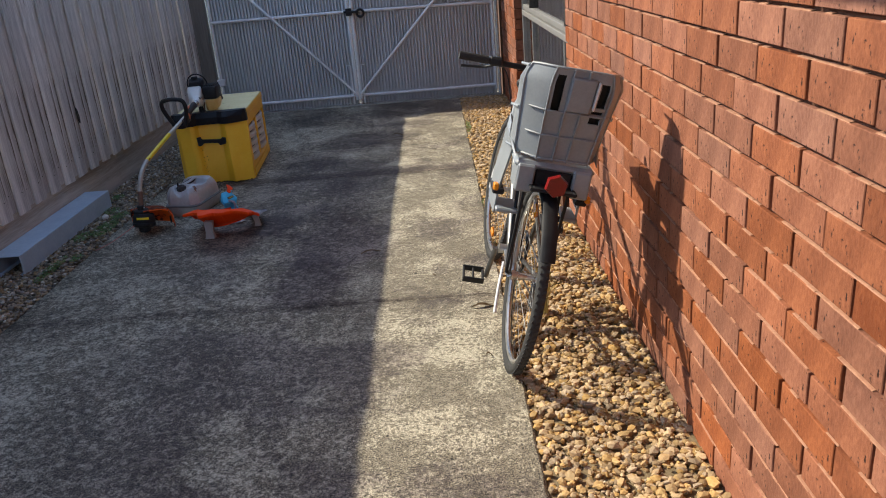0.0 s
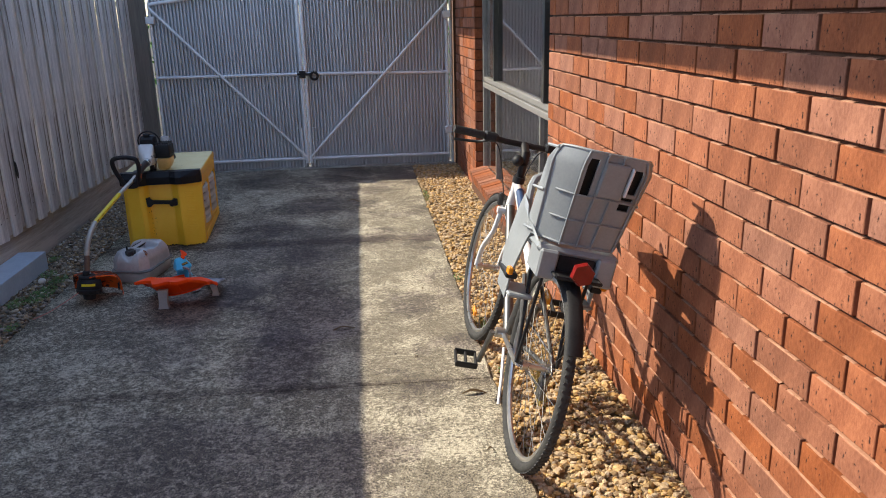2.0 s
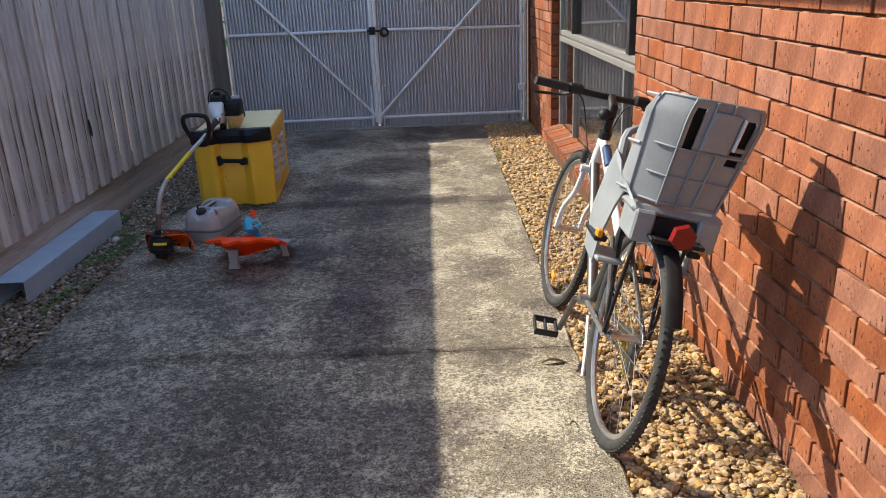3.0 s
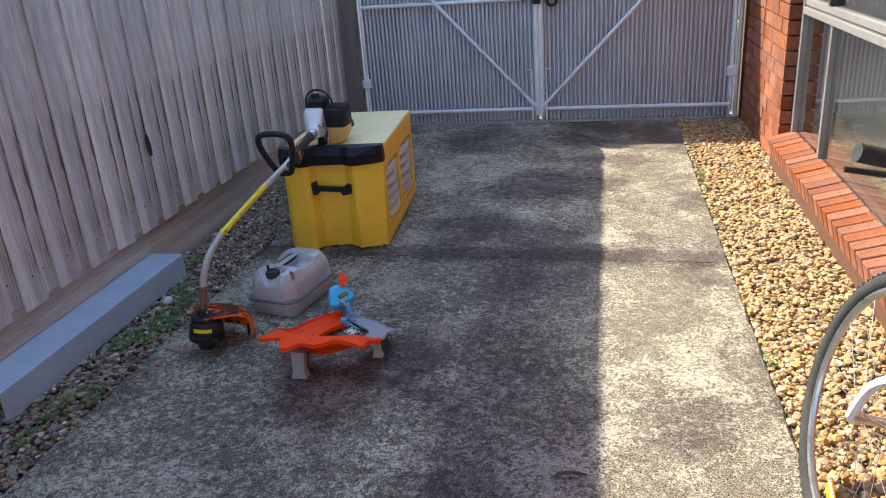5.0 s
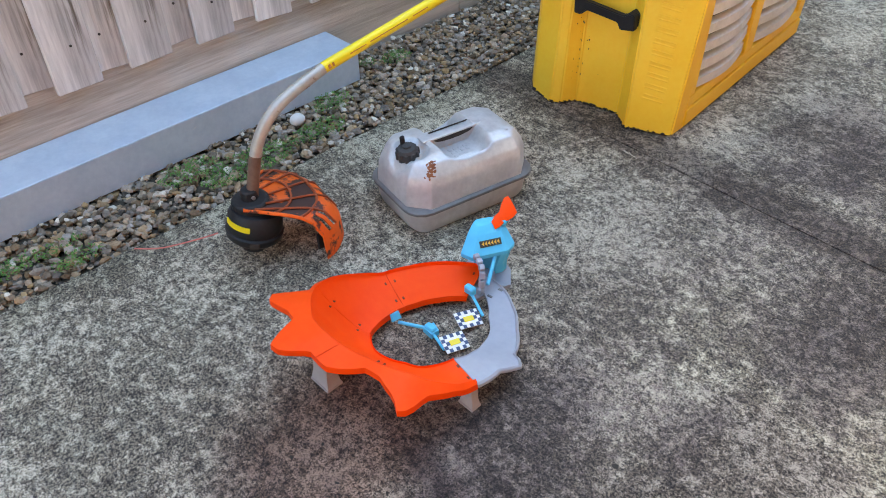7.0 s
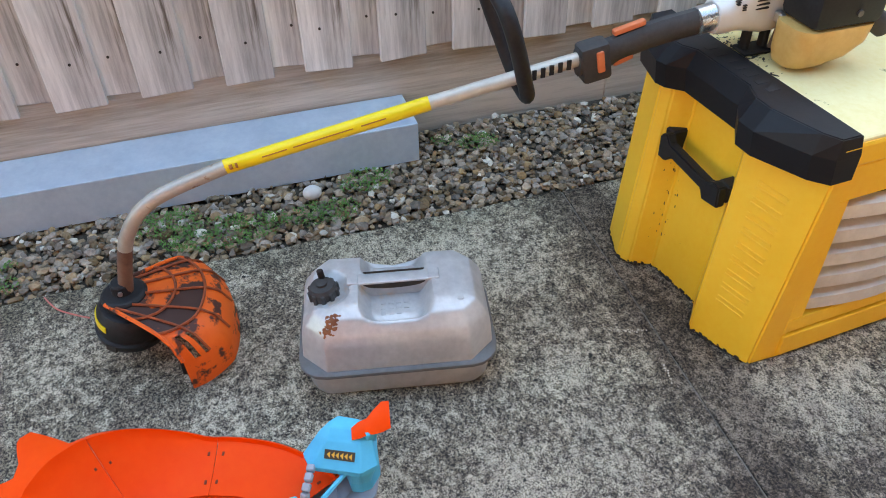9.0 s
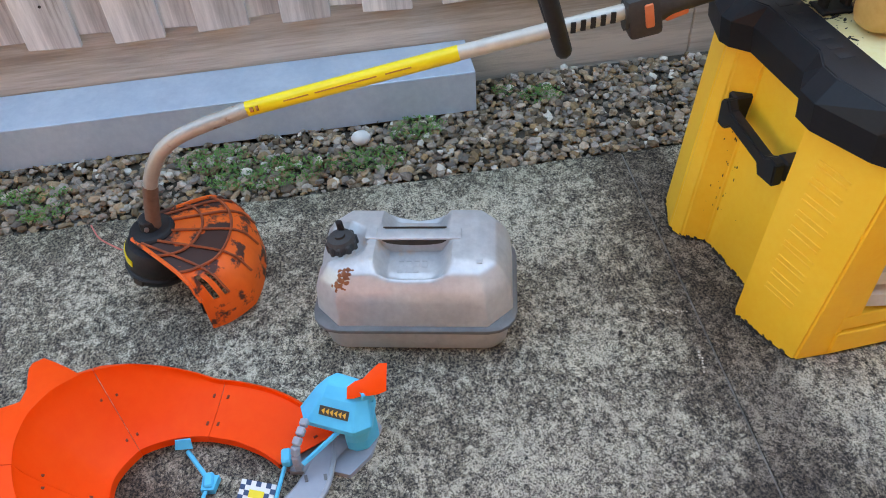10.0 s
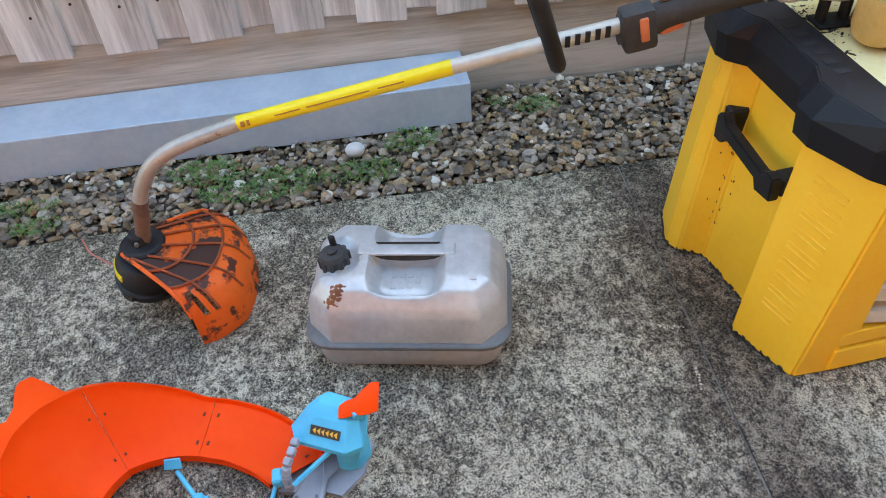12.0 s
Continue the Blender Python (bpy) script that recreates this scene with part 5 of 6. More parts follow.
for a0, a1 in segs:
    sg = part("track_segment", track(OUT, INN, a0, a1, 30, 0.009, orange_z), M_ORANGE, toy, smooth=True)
    # Slots are dark chips on the deck, their shade put into the colour
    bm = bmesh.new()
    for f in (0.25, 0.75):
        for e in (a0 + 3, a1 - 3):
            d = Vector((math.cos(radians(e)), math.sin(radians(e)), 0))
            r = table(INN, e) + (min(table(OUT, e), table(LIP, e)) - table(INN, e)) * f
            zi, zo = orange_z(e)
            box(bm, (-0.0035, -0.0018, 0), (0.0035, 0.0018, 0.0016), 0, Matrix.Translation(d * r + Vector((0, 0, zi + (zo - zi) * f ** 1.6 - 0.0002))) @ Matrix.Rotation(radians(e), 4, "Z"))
    tagged(part("slot", bm, M_SLOT_SHADE, sg), kind="stuff")
part("ramp", track(GOUT, GINN, -10.8, 112.5, 34, 0.004, lambda a: (table(RZ, a), table(RZ, a) + 0.001)), M_TOYGREY, toy, "grey plastic ramp", True)
for x, y, tx, ty, h, w in ((-0.112, -0.190, -0.110, -0.184, 0.100, 0.021), (0.128, -0.030, 0.116, -0.024, 0.064, 0.014), (-0.205, 0.09, -0.200, 0.085, 0.030, 0.015)):
    bm = bmesh.new()
    prism(bm, [(x - w * 1.3, y - w * 0.9), (x + w * 1.3, y - w * 0.9), (x + w * 1.3, y + w * 0.9), (x - w * 1.3, y + w * 0.9)], 0, 0.005)
    prism(bm, [(x - w * 1.25, y - w * 0.8), (x + w * 1.25, y - w * 0.8), (x + w * 1.25, y + w * 0.8), (x - w * 1.25, y + w * 0.8)], 0.005, h * 0.35, top=[(x - w, y - w * 0.6), (x + w, y - w * 0.6), (x + w, y + w * 0.6), (x - w, y + w * 0.6)])
    prism(bm, [(x - w, y - w * 0.6), (x + w, y - w * 0.6), (x + w, y + w * 0.6), (x - w, y + w * 0.6)], h * 0.35, h, top=[(tx - w * 1.2, ty - w * 0.7), (tx + w * 1.2, ty - w * 0.7), (tx + w * 1.2, ty + w * 0.7), (tx - w * 1.2, ty + w * 0.7)])
    bmesh.ops.remove_doubles(bm, verts=bm.verts, dist=1e-5)
    part("leg", bm, M_TOYLEG, toy, "grey plastic support leg")
bm = bmesh.new()
prism(bm, [(-0.055, 0.171), (-0.041, 0.246), (-0.031, 0.268), (-0.063, 0.305), (-0.114, 0.326), (-0.160, 0.30), (-0.150, 0.22), (-0.10, 0.18)], 0.0, 0.010)
part("tower_base", bm, M_TOYGREY, toy, "grey plastic base plate")
bm = bmesh.new()
foot = [(-0.078, 0.268), (-0.071, 0.283), (-0.073, 0.301), (-0.096, 0.322), (-0.146, 0.312), (-0.140, 0.262)]
waist = [(-0.066, 0.270), (-0.060, 0.285), (-0.067, 0.313), (-0.100, 0.322), (-0.148, 0.300), (-0.140, 0.262)]
prism(bm, foot, 0.010, 0.035)
prism(bm, foot, 0.035, 0.082, top=waist)
skirt = [(-0.095, 0.209), (-0.057, 0.285), (-0.065, 0.315), (-0.118, 0.325), (-0.156, 0.262), (-0.125, 0.203)]
shoulder = [(-0.112, 0.243), (-0.089, 0.293), (-0.096, 0.315), (-0.124, 0.318), (-0.150, 0.266), (-0.134, 0.234)]
crown = [(-0.127, 0.253), (-0.112, 0.286), (-0.114, 0.298), (-0.128, 0.300), (-0.145, 0.272), (-0.139, 0.254)]
prism(bm, skirt, 0.074, 0.086)
prism(bm, skirt, 0.086, 0.119, top=shoulder)
prism(bm, shoulder, 0.119, 0.132, top=crown)
box(bm, (-0.006, -0.010, -0.018), (0.006, 0.010, 0.018), 0.002, pose(-0.100, 0.313, 0.118, 0, 12, 20))
bmesh.ops.remove_doubles(bm, verts=bm.verts, dist=1e-5)
bmesh.ops.bevel(bm, geom=bm.edges[:], offset=0.0022, segments=1, affect="EDGES")
tower = part("launcher_tower", bm, M_CYAN, toy, "light blue launcher tower")
ex, ev = Vector((0.447, 0.894, 0)), Vector((-0.0276, 0.0138, 0.033)).normalized()
en = ex.cross(ev)
at = Vector((-0.0895, 0.2595, 0.1025)) + en * 0.0014
tilt = Matrix(((ex.x, ev.x, en.x, at.x), (ex.y, ev.y, en.y, at.y), (ex.z, ev.z, en.z, at.z), (0, 0, 0, 1)))
lb = part("warning_label", boxed((-0.025, -0.0075, -0.002), (0.025, 0.0075, 0.0012), 0, tilt), M_LABEL, tower, "dark label with amber arrows")
bm = bmesh.new()
for i in range(6):
    x = -0.021 + i * 0.0072
    vs = [bm.verts.new(tilt @ Vector(p)) for p in ((x + 0.0055, -0.005, 0.0018), (x + 0.0055, 0.005, 0.0018), (x, 0.0, 0.0018))]
    bm.faces.new(vs)
bmesh.ops.recalc_face_normals(bm, faces=bm.faces)
bmesh.ops.solidify(bm, geom=bm.faces[:], thickness=0.0004)
tagged(part("arrow", bm, M_LABELY, lb), kind="stuff")
# curled orange lever: a short stem that widens into a blade
bm = bmesh.new()
rows = []
for x, y, z, w in ((-0.102, 0.284, 0.136, 0.008), (-0.100, 0.296, 0.142, 0.011), (-0.099, 0.310, 0.147, 0.011), (-0.099, 0.322, 0.152, 0.016), (-0.100, 0.336, 0.157, 0.020), (-0.101, 0.349, 0.158, 0.018)):
    rows.append([bm.verts.new((x + w * math.sin(t) - 0.3 * w, y - 0.2 * w * math.sin(t), z - 0.008 - 0.7 * w * math.sin(t) + 0.25 * w * math.cos(t))) for t in (-1.3, -0.6, 0.0, 0.6, 1.3)])
for p, q in zip(rows, rows[1:]):
    for i in range(4):
        bm.faces.new((p[i], q[i], q[i + 1], p[i + 1]))
bmesh.ops.recalc_face_normals(bm, faces=bm.faces)
bmesh.ops.solidify(bm, geom=bm.faces[:], thickness=0.003)
part("launch_lever", bm, M_ORANGE, toy, "orange launch lever", True)
chain = smooth_path([(-0.091, 0.213, 0.096), (-0.070, 0.205, 0.094), (-0.052, 0.195, 0.085), (-0.048, 0.190, 0.055), (-0.052, 0.190, 0.02)], 3)
for p, q in zip(chain[::2], chain[2::2]):
    m = (q - p).to_track_quat("Z", "Y").to_matrix().to_4x4()
    bm = boxed((-0.0065, -0.006, 0.001), (0.0065, 0.006, (q - p).length - 0.001), 0.002, Matrix.Translation(p) @ m)
    part("chain_link", bm, M_TOYGREY, toy)
part("strut", tubed([(-0.040, 0.200, 0.050), (-0.075, 0.262, 0.072)], 0.0045, 6), M_CYAN, toy)
bm = bmesh.new()
for a in (97, 99):
    r = 0.202 if a == 99 else 0.232
    d = Vector((math.cos(radians(a)), math.sin(radians(a)), 0))
    box(bm, (-0.0025, -0.0055, 0), (0.0025, 0.0055, 0.002), 0, Matrix.Translation(d * r + Vector((0, 0, 0.0195))) @ Matrix.Rotation(radians(a), 4, "Z"))
tagged(part("slot", bm, M_SEAM, toy), kind="stuff")


def flag(root, tip, centre, turn):
    bm = bmesh.new()
    tube(bm, [root, tip], 0.0035, 6)
    box(bm, (-0.012, -0.008, -0.008), (0.014, 0.008, 0.012), 0.003, Matrix.Translation(root))
    arm = part("flag_arm", bm, M_CYAN, toy, "blue arm with a chequered flag")
    base = pose(*centre, 18, 10, turn)
    part("flag_sheet", boxed((-0.028, -0.02, -0.0012), (0.028, 0.02, 0.0012), 0.0005, base), M_WHITEPL, arm, "white and navy chequered flag")
    bm = bmesh.new()
    for i in range(7):
        for j in range(5):
            if (i + j) % 2 and not (2 <= i <= 4 and 1 <= j <= 3):
                box(bm, (-0.028 + i * 0.008, -0.02 + j * 0.008, 0.0012), (-0.02 + i * 0.008, -0.012 + j * 0.008, 0.002), 0, base)
    tagged(part("check", bm, M_NAVY, arm), kind="stuff")
    part("mark", boxed((-0.012, -0.006, 0.0012), (0.012, 0.006, 0.0022), 0, base), M_YSTICK, arm)


flag(Vector((-0.066, 0.172, 0.034)), Vector((-0.006, 0.150, 0.014)), (-0.020, 0.120, 0.016), 74)
flag(Vector((-0.058, 0.044, 0.012)), Vector((0.004, 0.024, 0.014)), (0.006, 0.052, 0.016), 76)
bm = bmesh.new()
prism(bm, [(-0.014, -0.006), (0.014, -0.010), (0.012, 0.008), (-0.012, 0.010)], -0.002, 0.002, pose(-0.120, 0.003, 0.036, 62, 10, 100))
tube(bm, [(-0.116, 0.006, 0.020), (-0.058, 0.044, 0.014)], 0.004, 6)
prism(bm, [(-0.012, -0.010), (0.016, -0.012), (0.018, 0.008), (-0.006, 0.016)], 0.004, 0.018, Matrix.Translation((-0.058, 0.044, 0.0)))
part("paddle", bm, M_CYAN, toy, "blue paddle lever")

# ---- bicycle with child seat, leaning on the wall ----
LEAN = pose(0.412, 3.85, 0.0, 0, 13.5, -0.8)
bike = thing("bicycle", LEAN, "white step-through bicycle leaning against the brick wall", "bicycle")
RH, FH, R = Vector((0, 0, 0.343)), Vector((0, 1.085, 0.343)), 0.343
STEER = Matrix.Translation(FH) @ Matrix.Rotation(radians(4), 4, "Z") @ Matrix.Translation(-FH)


def wheel(name, c, m):
    ax = (1, 0, 0)
    wb = bmesh.new()
    tube(wb, [Vector((0, p.y, p.z)) for p in ring(c, ax, R - 0.018, 64)], 0.019, 10, True)
    wb.transform(m)
    tyre = part("wheel", wb, M_RUBBER, bike, "grey-black treaded tyre on a silver rim", True)
    tb2 = bmesh.new()
    for i in range(96):
        a = 2 * math.pi * i / 96
        for sx in (-1, 1):
            box(tb2, (sx * 0.009 - 0.0065, -0.004, R - 0.0035), (sx * 0.009 + 0.0065, 0.004, R + 0.0012), 0, Matrix.Translation(c) @ Matrix.Rotation(a + sx * 0.016, 4, "X") @ Matrix.Rotation(sx * 0.5, 4, "Z"))
    tb2.transform(m)
    tagged(part("tread", tb2, M_RUBBER, tyre), kind="stuff")
    rb = bmesh.new()
    tube(rb, ring(c, ax, R - 0.043, 64), 0.010, 8, True)
    rb.transform(m)
    part("rim", rb, M_SILVER, tyre, "silver alloy rim", True)
    hb = tubed([c + Vector((-0.05, 0, 0)), c + Vector((-0.02, 0, 0)), c + Vector((0.02, 0, 0)), c + Vector((0.05, 0, 0))], [0.018, 0.012, 0.012, 0.018], 12)
    hb.transform(m)
    part("hub", hb, M_SILVER, tyre, smooth=True)
    for i in range(32):
        a = 2 * math.pi * i / 32
        b = a + (0.55 if i % 4 < 2 else -0.55)
        s = 0.03 if i % 2 else -0.03
        sb = tubed([c + Vector((s, math.cos(b) * 0.017, math.sin(b) * 0.017)), c + Vector((0, math.cos(a) * (R - 0.045), math.sin(a) * (R - 0.045)))], 0.0009, 4)
        sb.transform(m)
        part("spoke", sb, M_SEAM, tyre)
    return tyre


fw = wheel("front", FH, STEER)
rw = wheel("rear", RH, Matrix())
bm = boxed((-0.006, -0.028, -0.014), (0.006, 0.028, 0.014), 0.004, STEER @ Matrix.Translation(FH + Vector((0, 0.03, -0.235))) @ Matrix.Rotation(0.35, 4, "X"))
part("wheel_reflector", bm, M_AMBER, fw, "amber spoke reflector")
bm = boxed((-0.006, -0.028, -0.014), (0.006, 0.028, 0.014), 0.004, Matrix.Translation(RH + Vector((0, 0.07, 0.225))) @ Matrix.Rotation(0.3, 4, "X"))
part("wheel_reflector", bm, M_AMBER, rw, "amber spoke reflector")
BB = Vector((0, 0.44, 0.275))
HB, HT = Vector((0, 0.925, 0.665)), Vector((0, 0.885, 0.80))
ST = Vector((0, 0.27, 0.72))
for name, a, b, r in (("head_tube", HB, HT, 0.021), ("down_tube", HB + Vector((0, 0, 0.02)), BB, 0.020), ("top_tube", HT - Vector((0, 0, 0.02)), Vector((0, 0.33, 0.56)), 0.017), ("seat_tube", BB, ST, 0.017)):
    part(name, tubed([a, b], r, 12), M_DARKMETAL if name in ("seat_tube", "down_tube") else M_WHITE, bike, "" if name in ("seat_tube", "down_tube") else "white painted frame tube", True)
part("tube_band", tubed([HT.lerp(Vector((0, 0.33, 0.56)), 0.14), HT.lerp(Vector((0, 0.33, 0.56)), 0.34)], 0.0178, 12), M_NAVY, bike, "dark blue decal band", True)
for s in (-1, 1):
    part("chain_stay", tubed([BB + Vector((s * 0.02, -0.02, 0)), RH + Vector((s * 0.055, 0.06, -0.02)), RH + Vector((s * 0.06, 0, 0))], 0.009, 8), M_SILVER if s < 0 else M_DARKMETAL, bike, smooth=True)
    part("seat_stay", tubed([Vector((s * 0.03, 0.31, 0.56)), RH + Vector((s * 0.06, 0, 0))], 0.008, 8), M_DARKMETAL, bike, smooth=True)
    fk = tubed(smooth_path([HB + Vector((s * 0.045, 0.006, -0.02)), HB + Vector((s * 0.05, 0.03, -0.12)), FH + Vector((s * 0.052, -0.03, 0.1)), FH + Vector((s * 0.052, 0, 0))], 4), 0.012, 8)
    fk.transform(STEER)
    part("fork_blade", fk, M_WHITE, bike, "white curved fork blade", True)
fc = tubed([HB + Vector((-0.05, 0.004, -0.015)), HB + Vector((0.05, 0.004, -0.015))], 0.015, 8)
part("fork_crown", fc, M_WHITE, bike, smooth=True)
part("brake_caliper", boxed((-0.05, 0.945, 0.665), (-0.028, 0.975, 0.72), 0.005), M_BLACK, bike)
part("steerer", tubed([HT, HT + Vector((0, -0.02, 0.075))], 0.0165, 12), M_BLACK, bike, "black headset and steerer", True)
part("headset_cup", tubed([HT - Vector((0, 0, 0.01)), HT + Vector((0, -0.004, 0.018))], 0.026, 12), M_BLACK, bike, smooth=True)
bs = HT + Vector((0, -0.02, 0.075))
BARC = Vector((0.0, 0.935, 0.945))
stem = part("stem", tubed([bs, bs + Vector((0, 0.005, 0.04)), BARC], [0.018, 0.02, 0.017], 10), M_BLACK, bike, "black handlebar stem", True)
bar = smooth_path([BARC + Vector((-0.30, -0.035, 0.012)), BARC + Vector((-0.2, -0.02, 0.008)), BARC + Vector((-0.08, 0, 0)), BARC + Vector((0.08, 0, 0)), BARC + Vector((0.2, -0.02, 0.008)), BARC + Vector((0.27, -0.035, 0.01))], 4)
part("handlebar", tubed(bar, 0.0125, 10), M_BLACK, bike, "black flat handlebar", True)
for s, e in ((-1, 0.315), (1, 0.285)):
    part("grip", tubed([BARC + Vector((s * e, -0.037, 0.013)), BARC + Vector((s * (e - 0.13), -0.016, 0.008))], 0.017, 10), M_RUBBER, bike, "black rubber grip", True)
    part("brake_lever", tubed(smooth_path([BARC + Vector((s * (e - 0.155), 0.005, -0.012)), BARC + Vector((s * (e - 0.12), 0.045, -0.03)), BARC + Vector((s * (e - 0.02), 0.05, -0.04))], 4), 0.006, 8), M_BLACK, bike, smooth=True)
    part("shifter", boxed((s * (e - 0.165) - 0.03, -0.03, -0.012), (s * (e - 0.165) + 0.03, 0.02, 0.026), 0.008, Matrix.Translation(BARC)), M_BLACK, bike)
    part("brake_cable", tubed(smooth_path([BARC + Vector((s * (e - 0.16), 0.02, -0.005)), BARC + Vector((s * 0.09, 0.09, -0.04)), BARC + Vector((s * 0.05, 0.075, -0.15)), Vector((s * 0.03, 0.95, 0.70))], 6), 0.0028, 6), M_BLACK, bike, smooth=True)
bl2 = bmesh.new()
bmesh.ops.create_uvsphere(bl2, u_segments=14, v_segments=8, radius=0.024, matrix=Matrix.Translation(bs + Vector((-0.03, -0.012, 0.01))))
part("bell", bl2, M_BLACK, bike, "small black bell", True)
# crank, chain ring, pedals
part("chainring", tubed(ring(BB + Vector((0.05, 0, 0)), (1, 0, 0), 0.085, 36), 0.006, 6, True), M_BLACK, bike, smooth=True)
part("bottom_bracket", tubed([BB - Vector((0.05, 0, 0)), BB + Vector((0.05, 0, 0))], 0.02, 12), M_SILVER, bike, smooth=True)
for s, d in ((-1, Vector((0, 0.06, -0.155))), (1, Vector((0, -0.06, 0.155)))):
    o = BB + Vector((s * 0.062, 0, 0))
    part("crank_arm", tubed([o, o + d + Vector((s * 0.012, 0, 0))], 0.011, 8), M_DARKMETAL, bike, "dark grey crank arm", True)
    pd = o + d + Vector((s * 0.065, 0, 0))
    bm = bmesh.new()
    for y in (-0.045, 0.036):
        box(bm, (-0.045, y, -0.013), (0.045, y + 0.010, 0.013), 0.003, Matrix.Translation(pd) @ Matrix.Rotation(0.25, 4, "X"))
    for x in (-0.045, -0.005, 0.036):
        box(bm, (x, -0.04, -0.009), (x + 0.009, 0.04, 0.009), 0.002, Matrix.Translation(pd) @ Matrix.Rotation(0.25, 4, "X"))
    part("pedal", bm, M_BLACK, bike, "black cage pedal")
part("chain", tubed([BB + Vector((0.05, 0, 0.085)), RH + Vector((0.045, 0.0, 0.045)), RH + Vector((0.045, -0.045, 0)), RH + Vector((0.045, 0.03, -0.09)), BB + Vector((0.05, 0, -0.085))], 0.004, 6), M_DARKMETAL, bike, smooth=True)
part("derailleur", boxed((0.035, 0.0, 0.22), (0.06, 0.05, 0.32), 0.008), M_DARKMETAL, bike)
part("kick_stand", tubed([Vector((-0.04, 0.30, 0.27)), Vector((-0.065, 0.14, 0.22)), Vector((-0.07, 0.08, 0.15))], 0.006, 8), M_WHITE, bike, "folded white kick stand", True)
md = [Vector((0, RH.y + (R + 0.022) * math.cos(radians(a)), RH.z + (R + 0.022) * math.sin(radians(a)))) for a in range(96, 152, 6)]
part("mudguard", tubed(md, 0.024, 10, flat=0.25), M_BLACK, bike, "black rear mudguard", True)
for s in (-1, 1):
    part("rack_strut", tubed([Vector((s * 0.07, 0.0, 0.35)), Vector((s * 0.075, -0.06, 0.70))], 0.006, 6), M_BLACK, bike, smooth=True)
    part("rack_strut", tubed([Vector((s * 0.07, 0.0, 0.35)), Vector((s * 0.075, 0.10, 0.70))], 0.006, 6), M_BLACK, bike, smooth=True)
    part("rack_rail", tubed([Vector((s * 0.07, -0.18, 0.71)), Vector((s * 0.07, 0.26, 0.71))], 0.006, 6), M_BLACK, bike, smooth=True)
part("rack_plate", boxed((-0.065, -0.18, 0.703), (0.065, -0.10, 0.715), 0.003), M_BLACK, bike)
part("reflector_bracket", boxed((-0.012, -0.195, 0.70), (0.012, -0.175, 0.75), 0.003), M_BLACK, bike)
part("cross_bar", tubed([Vector((-0.07, -0.18, 0.71)), Vector((0.07, -0.18, 0.71))], 0.006, 6), M_BLACK, bike)
bm = bmesh.new()
prism(bm, [(0.038 * math.cos(radians(60 * i + 22)), 0.038 * math.sin(radians(60 * i + 22))) for i in range(6)], -0.012, 0.006, pose(0.0, -0.205, 0.737, 90, 0, 0), top=[(0.034 * math.cos(radians(60 * i + 22)), 0.034 * math.sin(radians(60 * i + 22))) for i in range(6)])
part("rear_reflector", bm, M_RED, bike, "red rear reflector")
part("seat_post", tubed([ST, Vector((0, 0.22, 0.88))], 0.013, 10), M_SILVER, bike, smooth=True)
sd = loft(bmesh.new(), [([(x * 0.8, y) for x, y in ((0, 0.42), (-0.03, 0.34), (-0.07, 0.2), (-0.06, 0.14), (0.06, 0.14), (0.07, 0.2), (0.03, 0.34))], 0.885), ([(0, 0.43), (-0.03, 0.34), (-0.08, 0.2), (-0.07, 0.13), (0.07, 0.13), (0.08, 0.2), (0.03, 0.34)], 0.925)])
part("saddle", sd, M_SEAT2, bike, "grey padded saddle")

# ---- child seat on the rear rack ----
cs = thing("child_seat", LEAN @ pose(0.0, -0.02, 0.72), "grey plastic child carrier seat on the bicycle's rear rack", "child seat")


def shell_point(u, v):
    """Back shell: u across -1..1, v up 0..1, bulging to the rear."""
    half = 0.130 + 0.024 * v - 0.02 * max(0, v - 0.85) / 0.15
    x = u * half
    y = -0.095 - 0.085 * v + 0.070 * (max(0, abs(u) - (0.48 if u < 0 else 0.72)) / (0.52 if u < 0 else 0.28)) ** 1.15 + 0.02 * max(0, v - 0.8)
    z = 0.075 + 0.30 * v - 0.006 * abs(u) ** 5 * (v > 0.9)
    return Vector((x, y, z))


NU, NV = 32, 28
bm = bmesh.new()
g = [[bm.verts.new(shell_point(-1 + 2 * i / NU, j / NV)) for j in range(NV + 1)] for i in range(NU + 1)]
for i in range(NU):
    for j in range(NV):
        u, v = -1 + 2 * (i + 0.5) / NU, (j + 0.5) / NV
        slot = (-0.45 < u < -0.26 and 0.55 < v < 0.92) or (0.48 < u < 0.69 and 0.66 < v < 0.9)
        small = 0.44 < u < 0.70 and (0.46 < v < 0.52 or 0.56 < v < 0.60)
        if slot or small:
            continue
        bm.faces.new((g[i][j], g[i + 1][j], g[i + 1][j + 1], g[i][j + 1]))
bmesh.ops.recalc_face_normals(bm, faces=bm.faces)
bmesh.ops.solidify(bm, geom=bm.faces[:], thickness=0.006)
back = part("back_shell", bm, M_SEAT, cs, "slotted grey plastic back shell", True)
pb = bmesh.new()
gp2 = [[pb.verts.new(shell_point(-0.85 + 1.7 * i / 8, 0.05 + 0.88 * j / 8) + Vector((0, 0.016, 0))) for j in range(9)] for i in range(9)]
for i in range(8):
    for j in range(8):
        pb.faces.new((gp2[i][j], gp2[i + 1][j], gp2[i + 1][j + 1], gp2[i][j + 1]))
bmesh.ops.solidify(pb, geom=pb.faces[:], thickness=0.008)
part("inner_pad", pb, M_BLACK, cs, "dark seat padding behind the slots")
for u in (-0.52, -0.12, 0.22, 0.76):
    part("rib", tubed([shell_point(u, j / 10) + Vector((0, -0.006, 0)) for j in range(0, 11)], 0.0032, 6), M_SEAT, back, smooth=True)
